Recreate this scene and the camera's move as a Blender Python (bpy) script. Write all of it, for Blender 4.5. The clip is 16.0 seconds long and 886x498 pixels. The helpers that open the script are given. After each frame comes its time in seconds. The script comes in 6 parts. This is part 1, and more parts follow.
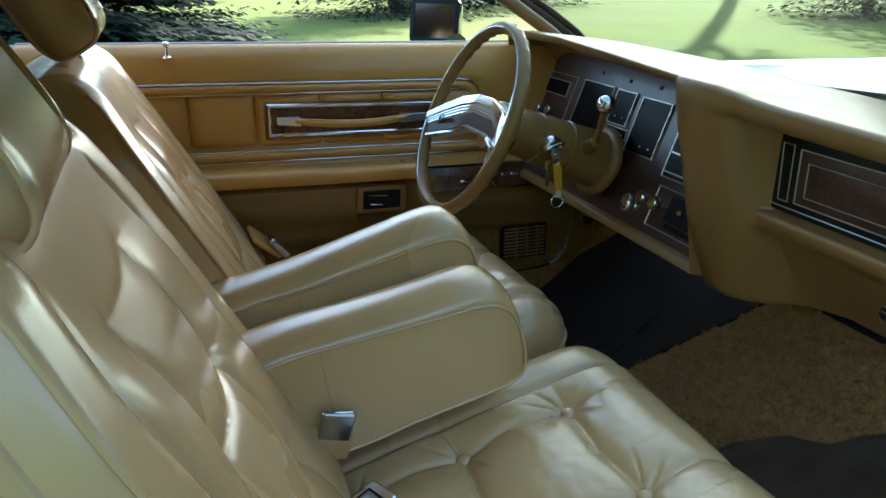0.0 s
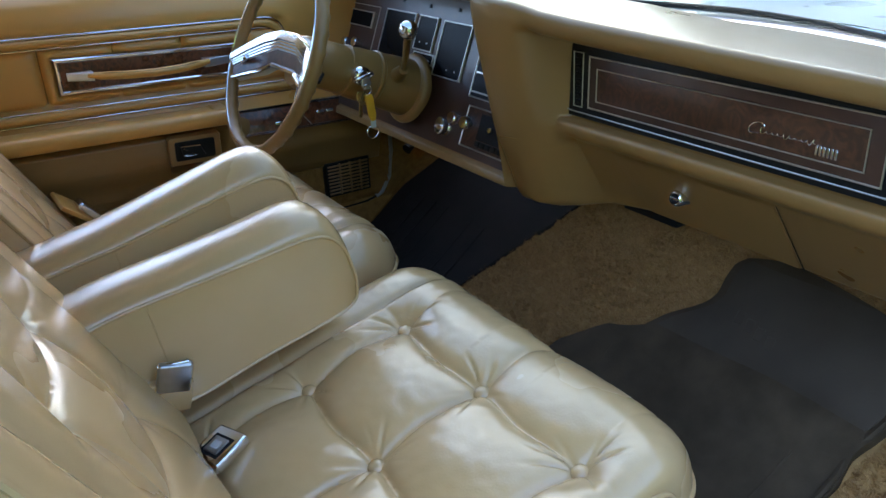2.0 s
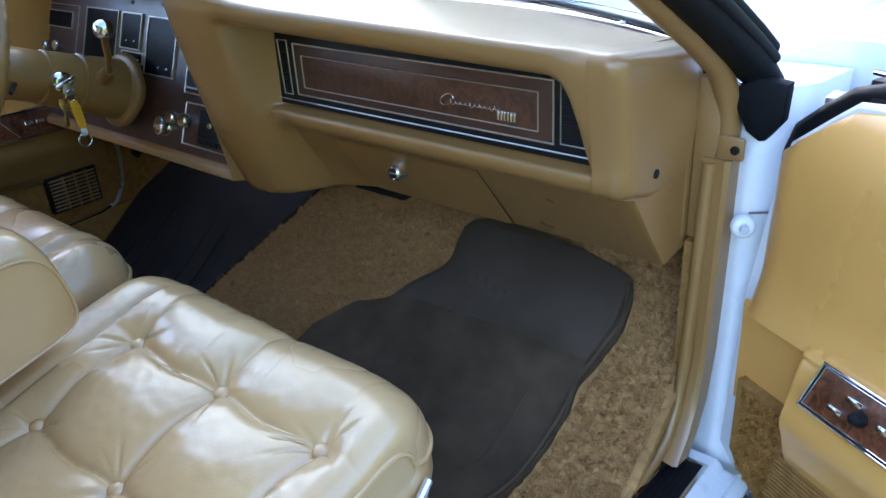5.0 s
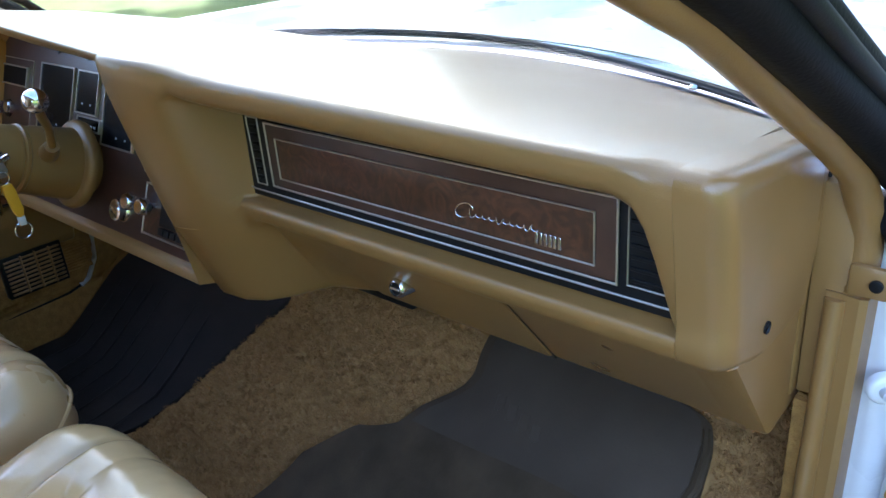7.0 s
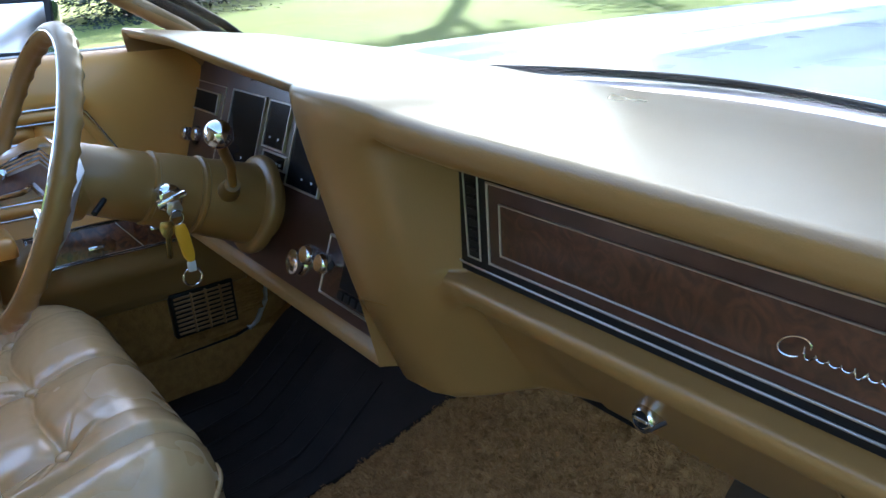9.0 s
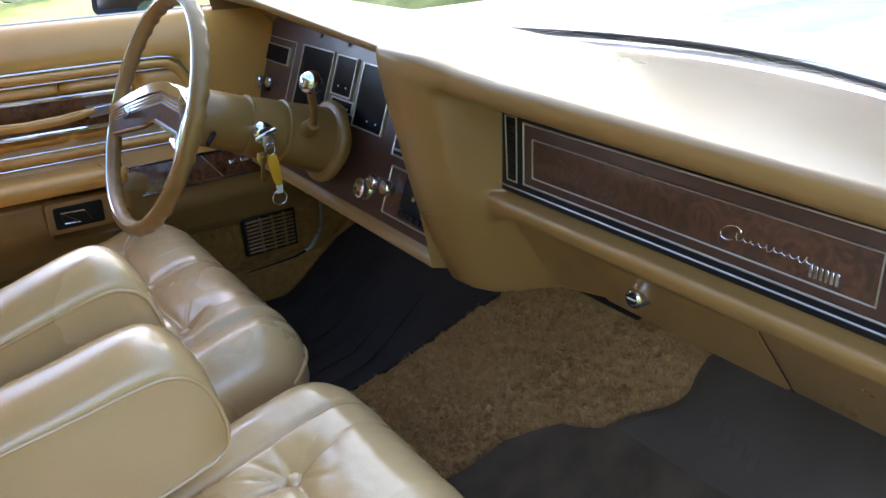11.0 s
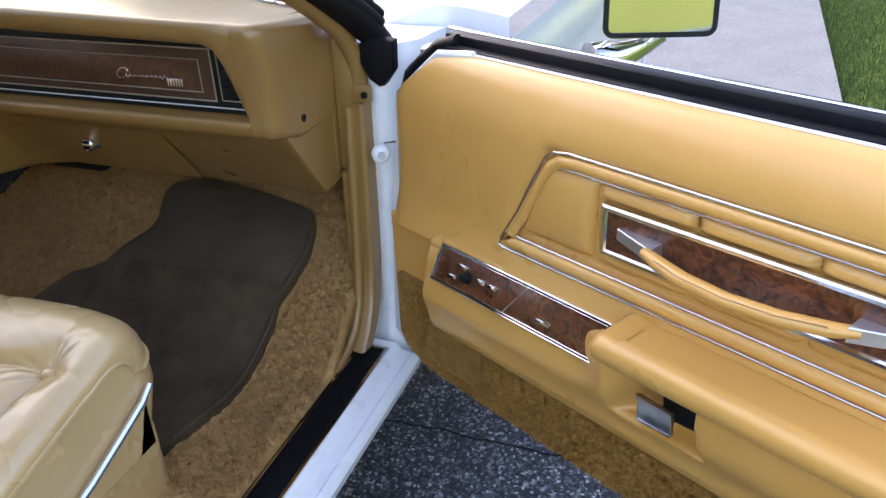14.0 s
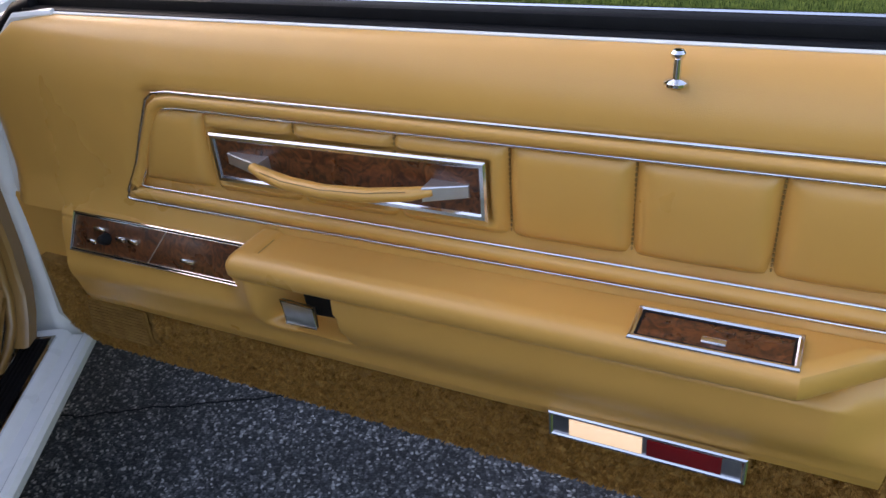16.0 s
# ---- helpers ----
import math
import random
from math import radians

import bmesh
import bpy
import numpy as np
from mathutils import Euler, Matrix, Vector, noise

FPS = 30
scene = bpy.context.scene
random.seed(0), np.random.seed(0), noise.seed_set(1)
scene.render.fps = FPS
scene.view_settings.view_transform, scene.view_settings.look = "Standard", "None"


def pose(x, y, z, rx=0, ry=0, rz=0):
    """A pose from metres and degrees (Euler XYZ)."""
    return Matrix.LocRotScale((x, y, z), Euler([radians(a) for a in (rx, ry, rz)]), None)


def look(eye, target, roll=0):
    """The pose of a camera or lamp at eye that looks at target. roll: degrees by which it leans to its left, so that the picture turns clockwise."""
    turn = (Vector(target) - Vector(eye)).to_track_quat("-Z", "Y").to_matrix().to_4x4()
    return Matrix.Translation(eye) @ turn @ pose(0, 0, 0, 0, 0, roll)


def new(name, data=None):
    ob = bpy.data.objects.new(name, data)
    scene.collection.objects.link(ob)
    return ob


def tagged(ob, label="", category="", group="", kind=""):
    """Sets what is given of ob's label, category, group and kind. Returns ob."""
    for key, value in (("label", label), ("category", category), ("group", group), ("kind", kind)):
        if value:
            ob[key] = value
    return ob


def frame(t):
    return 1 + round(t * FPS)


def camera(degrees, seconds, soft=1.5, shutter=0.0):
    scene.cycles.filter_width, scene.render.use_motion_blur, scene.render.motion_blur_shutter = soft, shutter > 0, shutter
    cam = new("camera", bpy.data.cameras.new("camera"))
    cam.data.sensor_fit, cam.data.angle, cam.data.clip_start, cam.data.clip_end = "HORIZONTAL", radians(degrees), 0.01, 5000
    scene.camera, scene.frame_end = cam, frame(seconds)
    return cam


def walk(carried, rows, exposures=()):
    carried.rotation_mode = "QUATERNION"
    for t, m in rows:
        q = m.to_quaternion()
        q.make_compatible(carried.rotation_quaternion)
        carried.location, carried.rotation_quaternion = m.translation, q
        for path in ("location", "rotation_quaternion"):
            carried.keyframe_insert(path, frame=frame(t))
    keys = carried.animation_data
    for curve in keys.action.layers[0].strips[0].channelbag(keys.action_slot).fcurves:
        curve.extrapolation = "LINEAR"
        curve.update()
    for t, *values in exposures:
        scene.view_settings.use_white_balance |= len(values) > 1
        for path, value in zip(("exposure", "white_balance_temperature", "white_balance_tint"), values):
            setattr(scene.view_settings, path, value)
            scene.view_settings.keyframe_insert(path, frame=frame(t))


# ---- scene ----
cam = camera(58.1, 16.0)
PATH = [
    (0, (0.063, -1.040, 1.287), (0.691, 0.733, 0.606), 0.2),
    (0.5, (0.062, -1.054, 1.279), (0.866, 0.633, 0.566), 0.6),
    (1, (0.061, -1.055, 1.273), (0.981, 0.555, 0.526), 0.0),
    (1.5, (0.060, -1.063, 1.274), (0.991, 0.526, 0.494), -1.3),
    (2, (0.069, -1.074, 1.274), (1.035, 0.473, 0.454), -2.3),
    (2.5, (0.072, -1.085, 1.277), (1.086, 0.415, 0.426), -2.7),
    (3, (0.073, -1.089, 1.271), (1.139, 0.360, 0.397), -2.9),
    (3.5, (0.085, -1.106, 1.275), (1.218, 0.291, 0.399), -2.7),
    (4, (0.106, -1.134, 1.272), (1.350, 0.160, 0.389), -2.0),
    (4.2, (0.113, -1.145, 1.268), (1.406, 0.100, 0.386), -1.5),
    (6.3, (0.135, -1.109, 1.306), (1.509, 0.044, 0.426), -4.5),
    (6.5, (0.174, -1.063, 1.292), (1.545, 0.113, 0.434), -4.4),
    (7, (0.392, -0.932, 1.278), (1.719, 0.310, 0.443), -4.5),
    (7.5, (0.490, -0.842, 1.255), (1.791, 0.447, 0.452), -3.8),
    (8, (0.522, -0.754, 1.251), (1.775, 0.577, 0.440), -3.5),
    (8.5, (0.512, -0.706, 1.250), (1.682, 0.705, 0.459), -3.6),
    (9, (0.502, -0.690, 1.241), (1.569, 0.840, 0.519), -3.8),
    (9.2, (0.495, -0.689, 1.242), (1.526, 0.872, 0.537), -3.7),
    (11.3, (0.240, -0.927, 1.319), (1.251, 0.582, 0.482), -2.9),
    (11.5, (0.185, -0.953, 1.329), (1.221, 0.540, 0.492), -2.6),
    (12, (0.079, -1.026, 1.342), (1.173, 0.399, 0.463), -2.7),
    (12.5, (0.020, -1.130, 1.338), (1.179, 0.238, 0.453), -3.9),
    (13, (-0.038, -1.265, 1.351), (1.298, -0.063, 0.474), -2.4),
    (13.5, (-0.046, -1.344, 1.340), (1.500, -0.450, 0.441), -1.7),
    (14, (-0.067, -1.378, 1.322), (1.576, -0.747, 0.373), -2.3),
    (14.5, (-0.093, -1.400, 1.311), (1.593, -0.979, 0.320), -2.3),
    (15, (-0.096, -1.437, 1.297), (1.607, -1.171, 0.282), -3.1),
    (15.5, (-0.115, -1.478, 1.288), (1.591, -1.349, 0.252), -3.7),
    (16, (-0.137, -1.526, 1.285), (1.564, -1.555, 0.233), -4.8),
]
EXPOSURES = [
    (0.0, 2.5, 6300, 0),
    (2.0, 2.95, 6100, 12),
    (3.5, 3.2, 6000, 15),
    (6.5, 3.45, 5900, 17),
    (9.0, 3.15, 5900, 15),
    (11.5, 3.55, 6800, 22),
    (13.0, 3.4, 7100, 26),
    (14.5, 2.74, 7700, 23),
    (16.0, 2.12, 8100, 23),
]
walk(cam, [(t, look(eye, target, roll)) for t, eye, target, roll in PATH], EXPOSURES)

# world, sun and exposure
world = bpy.data.worlds.new("world")
scene.world = world
world.use_nodes = True
sky = world.node_tree.nodes.new("ShaderNodeTexSky")
sky.sky_type, sky.sun_disc = "NISHITA", False
sky.sun_elevation, sky.sun_rotation = radians(31), radians(39.7)
world.node_tree.links.new(sky.outputs[0], world.node_tree.nodes["Background"].inputs[0])
world.node_tree.nodes["Background"].inputs[1].default_value = 0.15
sun_data = bpy.data.lights.new("sun", "SUN")
sun_data.energy, sun_data.angle, sun_data.color = 4.0, radians(0.6), (1.0, 0.93, 0.82)
sun = new("sun", sun_data)
sun.matrix_world = look((6.4, 7.7, 6.0), (0, 0, 0))


# ---- materials ----
def material(name, colour, rough=0.5, metal=0.0, second=None, scale=30.0, bump=0.0, bump_scale=200.0, wear=0.25, coat=0.0, detail=6.0, spec=0.5, patch=4.0, spread=(0.35, 0.65), distort=0.0, coat_rough=0.08):
    """Two tones at two scales, with roughness variation and fine relief."""
    m = bpy.data.materials.new(name)
    m.use_nodes = True
    nt = m.node_tree
    b = nt.nodes["Principled BSDF"]
    link = nt.links.new
    co = nt.nodes.new("ShaderNodeTexCoord")

    def noise_at(s, d=detail, dist=0.0):
        n = nt.nodes.new("ShaderNodeTexNoise")
        n.inputs["Scale"].default_value, n.inputs["Detail"].default_value, n.inputs["Distortion"].default_value = s, d, dist
        link(co.outputs["Object"], n.inputs["Vector"])
        return n
    second = second or tuple(c * (1 - wear) for c in colour)
    fine, coarse = noise_at(scale, dist=distort), noise_at(patch, 4)
    mix = nt.nodes.new("ShaderNodeMix")
    mix.data_type = "RGBA"
    ramp = nt.nodes.new("ShaderNodeValToRGB")
    ramp.color_ramp.elements[0].position, ramp.color_ramp.elements[1].position = spread
    link(fine.outputs[0], ramp.inputs[0])
    link(ramp.outputs[0], mix.inputs[0])
    mix.inputs[6].default_value, mix.inputs[7].default_value = (*second, 1), (*colour, 1)
    tone = nt.nodes.new("ShaderNodeMapRange")
    tone.inputs[1].default_value, tone.inputs[2].default_value = 0.3, 0.7
    tone.inputs[3].default_value, tone.inputs[4].default_value = 1 - wear * 0.5, 1 + wear * 0.25
    link(coarse.outputs[0], tone.inputs[0])
    mul = nt.nodes.new("ShaderNodeVectorMath")
    mul.operation = "SCALE"
    link(mix.outputs[2], mul.inputs[0])
    link(tone.outputs[0], mul.inputs[3])
    link(mul.outputs[0], b.inputs["Base Color"])
    r = nt.nodes.new("ShaderNodeMapRange")
    r.inputs[3].default_value, r.inputs[4].default_value = max(rough - 0.08, 0.02), min(rough + 0.1, 1)
    link(coarse.outputs[0], r.inputs[0])
    link(r.outputs[0], b.inputs["Roughness"])
    b.inputs["Metallic"].default_value = metal
    b.inputs["Specular IOR Level"].default_value = spec
    b.inputs["Coat Weight"].default_value = coat
    b.inputs["Coat Roughness"].default_value = coat_rough
    if bump:
        n = noise_at(bump_scale, 3)
        u = nt.nodes.new("ShaderNodeBump")
        u.inputs["Strength"].default_value, u.inputs["Distance"].default_value = min(bump, 1), 0.002
        link(n.outputs[0], u.inputs["Height"])
        link(u.outputs[0], b.inputs["Normal"])
    return m


LEATHER = material("cream_leather", (0.60, 0.398, 0.190), 0.25, second=(0.52, 0.322, 0.136), scale=7, bump=0.10, bump_scale=330, wear=0.08, spec=0.7, patch=3.0, spread=(0.1, 0.9), coat=0.45, coat_rough=0.24)
VINYL = material("tan_vinyl", (0.68, 0.345, 0.084), 0.29, second=(0.63, 0.315, 0.075), scale=12, bump=0.12, bump_scale=700, wear=0.08, spread=(0.1, 0.9), spec=0.6)
# same tan as VINYL, darkened for the dimmer light inside the car
DASH = material("shaded_tan_vinyl", (0.285, 0.146, 0.043), 0.30, second=(0.262, 0.133, 0.039), scale=10, bump=0.12, bump_scale=600, wear=0.10, spread=(0.1, 0.9), spec=0.75)
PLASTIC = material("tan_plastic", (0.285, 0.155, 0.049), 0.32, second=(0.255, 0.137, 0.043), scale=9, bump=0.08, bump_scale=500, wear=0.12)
CARPET = material("tan_carpet", (0.32, 0.162, 0.046), 0.95, second=(0.24, 0.118, 0.032), scale=60, bump=1.0, bump_scale=200, wear=0.3, spec=0.1, patch=9)
RUBBER = material("dusty_rubber_mat", (0.082, 0.054, 0.031), 0.60, second=(0.056, 0.037, 0.021), scale=16, bump=0.35, bump_scale=300, wear=0.4, patch=5, spec=0.12)
RUBBER_TOE = material("smooth_black_rubber", (0.078, 0.056, 0.039), 0.48, second=(0.064, 0.045, 0.031), scale=9, bump=0.15, bump_scale=240, wear=0.3, patch=5, spec=0.14)
# same rubber as RUBBER, darkened for the shade of the driver footwell
RUBBER_SHADED = material("shaded_rubber_mat", (0.018, 0.013, 0.010), 0.6, second=(0.012, 0.009, 0.007), scale=14, bump=0.35, bump_scale=300, wear=0.4, patch=6, spec=0.2)
# lighter copy of CARPET: the stronger light on the floor is in its colour
FLOOR_CARPET = material("lit_tan_carpet", (0.42, 0.234, 0.088), 0.95, second=(0.33, 0.180, 0.066), scale=60, bump=0.6, bump_scale=260, wear=0.3, spec=0.1, patch=9)
BLACK = material("black_plastic", (0.008, 0.008, 0.009), 0.45, bump=0.1, bump_scale=500, wear=0.2, spec=0.22)
DIAL = material("dark_dial_window", (0.004, 0.004, 0.005), 0.25, wear=0.1, spec=0.06)
SEAL = material("black_rubber_seal", (0.007, 0.007, 0.008), 0.5, bump=0.2, bump_scale=300, spec=0.12)
WOOD = material("burl_woodgrain", (0.105, 0.038, 0.018), 0.30, second=(0.044, 0.016, 0.008), scale=42, bump=0.05, bump_scale=300, wear=0.45, coat=0.25, detail=9, patch=16, distort=2.2, spread=(0.38, 0.66))
# redder burl of the door plates, brightened for the light on the doors
BURL = material("lit_red_burl_woodgrain", (0.20, 0.064, 0.022), 0.28, second=(0.050, 0.016, 0.008), scale=46, bump=0.05, bump_scale=300, wear=0.45, coat=0.3, detail=9, patch=18, distort=2.4, spread=(0.36, 0.66))
WOOD_PLAIN = material("brown_woodgrain_border", (0.066, 0.027, 0.017), 0.34, second=(0.047, 0.019, 0.012), scale=26, wear=0.3, coat=0.2)
CHROME = material("chrome", (0.80, 0.80, 0.82), 0.10, 1.0, wear=0.06)
SATIN = material("satin_chrome", (0.82, 0.82, 0.84), 0.40, 1.0, wear=0.06)
BRUSHED = material("brushed_steel", (0.55, 0.55, 0.56), 0.28, 1.0, wear=0.12, scale=80)
SILVER = material("silver_line", (0.62, 0.58, 0.52), 0.3, 0.9, wear=0.1)
WHITE = material("white_car_paint", (0.80, 0.80, 0.79), 0.28, wear=0.04, coat=0.6)
GRASS = material("lawn", (0.150, 0.190, 0.038), 0.95, second=(0.08, 0.12, 0.022), scale=16, bump=1.0, bump_scale=60, wear=0.4, spec=0.1, patch=0.35)
NEEDLE = material("spruce_needles", (0.026, 0.048, 0.030), 0.8, second=(0.010, 0.022, 0.014), scale=3, wear=0.3, spec=0.2)
LEAF = material("broad_leaves", (0.06, 0.10, 0.028), 0.75, second=(0.03, 0.055, 0.016), scale=2, wear=0.3, spec=0.2)
BARK = material("bark", (0.10, 0.07, 0.05), 0.9, bump=1.0, bump_scale=40, wear=0.4)
HEADLINER = material("headliner_cloth", (0.42, 0.31, 0.16), 0.9, bump=0.3, bump_scale=500)
GOLD = material("brass_key", (0.55, 0.40, 0.16), 0.25, 1.0)
YELLOW = material("yellow_plastic", (0.75, 0.38, 0.02), 0.35, wear=0.1)
RED_LENS = material("red_lens", (0.20, 0.006, 0.007), 0.12, wear=0.1, coat=0.5)
THREAD = material("tan_thread", (0.30, 0.17, 0.05), 0.7, wear=0.1)
PAVING = material("pale_pavement", (0.36, 0.335, 0.31), 0.9, second=(0.27, 0.25, 0.23), scale=90, bump=0.5, bump_scale=150, wear=0.2, spec=0.2)
PALE_LINE = material("pale_plastic", (0.6, 0.6, 0.62), 0.35, wear=0.1)


def stone_material(name):
    """Asphalt: single pale and dark stones in a dark binder."""
    m = bpy.data.materials.new(name)
    m.use_nodes = True
    nt = m.node_tree
    b = nt.nodes["Principled BSDF"]
    link = nt.links.new
    co = nt.nodes.new("ShaderNodeTexCoord")
    warp = nt.nodes.new("ShaderNodeTexNoise")
    warp.inputs["Scale"].default_value = 60
    link(co.outputs["Object"], warp.inputs["Vector"])
    off = nt.nodes.new("ShaderNodeVectorMath")
    off.operation = "MULTIPLY_ADD"
    off.inputs[1].default_value = (0.010, 0.010, 0.010)
    link(warp.outputs["Color"], off.inputs[0])
    link(co.outputs["Object"], off.inputs[2])
    v = nt.nodes.new("ShaderNodeTexVoronoi")
    v.inputs["Scale"].default_value = 145
    link(off.outputs[0], v.inputs["Vector"])
    sep = nt.nodes.new("ShaderNodeSeparateColor")
    link(v.outputs["Color"], sep.inputs[0])
    r = nt.nodes.new("ShaderNodeValToRGB")
    e = r.color_ramp.elements
    e[0].position, e[0].color = 0.0, (0.014, 0.016, 0.020, 1)
    e[1].position, e[1].color = 1.0, (0.46, 0.46, 0.47, 1)
    for p, c in ((0.35, (0.034, 0.037, 0.044, 1)), (0.7, (0.090, 0.094, 0.104, 1)), (0.88, (0.21, 0.21, 0.22, 1))):
        k = e.new(p)
        k.color = c
    link(sep.outputs[0], r.inputs[0])
    d = nt.nodes.new("ShaderNodeMapRange")
    d.inputs[1].default_value, d.inputs[2].default_value, d.inputs[3].default_value, d.inputs[4].default_value = 0.30, 0.72, 1.0, 0.45
    link(v.outputs["Distance"], d.inputs[0])
    big = nt.nodes.new("ShaderNodeTexNoise")
    big.inputs["Scale"].default_value, big.inputs["Detail"].default_value = 3.0, 6
    link(co.outputs["Object"], big.inputs["Vector"])
    q = nt.nodes.new("ShaderNodeMapRange")
    q.inputs[1].default_value, q.inputs[2].default_value, q.inputs[3].default_value, q.inputs[4].default_value = 0.3, 0.7, 0.75, 1.2
    link(big.outputs[0], q.inputs[0])
    mu = nt.nodes.new("ShaderNodeMath")
    mu.operation = "MULTIPLY"
    link(d.outputs[0], mu.inputs[0])
    link(q.outputs[0], mu.inputs[1])
    sc = nt.nodes.new("ShaderNodeVectorMath")
    sc.operation = "SCALE"
    link(r.outputs[0], sc.inputs[0])
    link(mu.outputs[0], sc.inputs[3])
    link(sc.outputs[0], b.inputs["Base Color"])
    b.inputs["Roughness"].default_value = 0.8
    u = nt.nodes.new("ShaderNodeBump")
    u.inputs["Strength"].default_value, u.inputs["Distance"].default_value = 0.8, 0.004
    link(d.outputs[0], u.inputs["Height"])
    link(u.outputs[0], b.inputs["Normal"])
    return m


ASPHALT = stone_material("asphalt")


def fibre_material(name, dark, light, rough=0.85):
    """One tone per strand."""
    m = bpy.data.materials.new(name)
    m.use_nodes = True
    nt = m.node_tree
    b = nt.nodes["Principled BSDF"]
    g = nt.nodes.new("ShaderNodeNewGeometry")
    r = nt.nodes.new("ShaderNodeValToRGB")
    r.color_ramp.elements[0].color, r.color_ramp.elements[1].color = (*dark, 1), (*light, 1)
    nt.links.new(g.outputs["Random Per Island"], r.inputs[0])
    nt.links.new(r.outputs[0], b.inputs["Base Color"])
    b.inputs["Roughness"].default_value = rough
    b.inputs["Specular IOR Level"].default_value = 0.15
    return m


# floor strands lighter than PILE, for the light that falls on the floor
FLOOR_PILE = fibre_material("lit_carpet_pile", (0.39, 0.210, 0.078), (0.50, 0.278, 0.106))
PILE = fibre_material("carpet_pile", (0.26, 0.118, 0.025), (0.52, 0.262, 0.066))
BLADE = fibre_material("grass_blade", (0.035, 0.065, 0.016), (0.115, 0.165, 0.045), 0.7)


def glass_material(name, tint, gloss):
    m = bpy.data.materials.new(name)
    m.use_nodes = True
    nt = m.node_tree
    out = nt.nodes["Material Output"]
    nt.nodes.remove(nt.nodes["Principled BSDF"])
    t, g, x = (nt.nodes.new("ShaderNode" + k) for k in ("BsdfTransparent", "BsdfGlossy", "MixShader"))
    t.inputs[0].default_value = (*tint, 1)
    g.inputs["Roughness"].default_value = gloss
    x.inputs[0].default_value = 0.11
    nt.links.new(t.outputs[0], x.inputs[1])
    nt.links.new(g.outputs[0], x.inputs[2])
    nt.links.new(x.outputs[0], out.inputs[0])
    return m


GLASS = glass_material("window_glass", (0.60, 0.68, 0.65), 0.02)
MIRROR = material("mirror_glass", (0.50, 0.50, 0.53), 0.02, 1.0, wear=0.02)
LAMP_LENS = bpy.data.materials.new("lit_lamp_lens")
LAMP_LENS.use_nodes = True
LAMP_LENS.node_tree.nodes["Principled BSDF"].inputs["Base Color"].default_value = (0.62, 0.50, 0.38, 1)
LAMP_LENS.node_tree.nodes["Principled BSDF"].inputs["Emission Color"].default_value = (1.0, 0.78, 0.55, 1)
LAMP_LENS.node_tree.nodes["Principled BSDF"].inputs["Emission Strength"].default_value = 0.16

# ---- building helpers ----
ORIGIN = {}


def thing(name, label, category, base=(0, 0, 0), group="", kind=""):
    ob = new(name)
    ob.empty_display_size = 0.05
    ob.location = base
    ORIGIN[ob] = Vector(base)
    return tagged(ob, label, category, group, kind)


def part(name, bm, mat, parent=None, label="", m=None, smooth=40, kind=""):
    if m is not None:
        bm.transform(m)
        if m.determinant() < 0:
            bmesh.ops.reverse_faces(bm, faces=bm.faces)
    if parent is not None:
        bmesh.ops.translate(bm, verts=bm.verts, vec=-ORIGIN[parent])
    me = bpy.data.meshes.new(name)
    if smooth:
        for f in bm.faces:
            f.smooth = True
    bm.to_mesh(me)
    bm.free()
    if smooth:
        me.set_sharp_from_angle(angle=radians(smooth))
    me.materials.append(mat)
    ob = new(name, me)
    if parent is not None:
        ob.parent = parent
        ORIGIN[ob] = ORIGIN[parent]
    return tagged(ob, label, kind=kind)


def structure(name, bm, mat, label, category, smooth=40):
    return tagged(part(name, bm, mat, smooth=smooth), label, category, kind="structure")


def recalc(bm):
    bmesh.ops.recalc_face_normals(bm, faces=bm.faces)
    return bm


def box(lo, hi, bevel=0.0, segs=2, m=None):
    bm = bmesh.new()
    bmesh.ops.create_cube(bm, size=1)
    lo, hi = Vector(lo), Vector(hi)
    for v in bm.verts:
        v.co = Vector((lo[i] + (v.co[i] + 0.5) * (hi[i] - lo[i]) for i in range(3)))
    if bevel:
        bmesh.ops.bevel(bm, geom=list(bm.edges), offset=bevel, segments=segs, profile=0.5, affect="EDGES")
    if m is not None:
        bm.transform(m)
    return bm


def loft(sections, closed=False, caps=False, ring=False):
    """Quads between sections of equal length."""
    bm = bmesh.new()
    rows = [[bm.verts.new(p) for p in s] for s in sections]
    n = len(rows[0])
    pairs = list(zip(rows, rows[1:])) + ([(rows[-1], rows[0])] if ring else [])
    for a, b in pairs:
        for i in range(n if closed else n - 1):
            j = (i + 1) % n
            bm.faces.new((a[i], a[j], b[j], b[i]))
    if caps:
        bm.faces.new(rows[0][::-1])
        bm.faces.new(rows[-1])
    return recalc(bm)


def tube(points, r, n=8, ring=False, flat=1.0):
    """A round bar along points; r may be a list."""
    pts = [Vector(p) for p in points]
    rr = r if isinstance(r, (list, tuple)) else [r] * len(pts)
    up = Vector((0.13, 0.21, 0.97))
    secs = []
    for i, p in enumerate(pts):
        a = pts[i - 1] if (i or ring) else p
        b = pts[(i + 1) % len(pts)] if (i + 1 < len(pts) or ring) else p
        t = (b - a).normalized()
        s = t.cross(up)
        s = s.normalized() if s.length > 1e-4 else Vector((1, 0, 0))
        q = s.cross(t)
        secs.append([p + rr[i] * (s * math.cos(2 * math.pi * k / n) + q * flat * math.sin(2 * math.pi * k / n)) for k in range(n)])
    return loft(secs, True, not ring, ring)


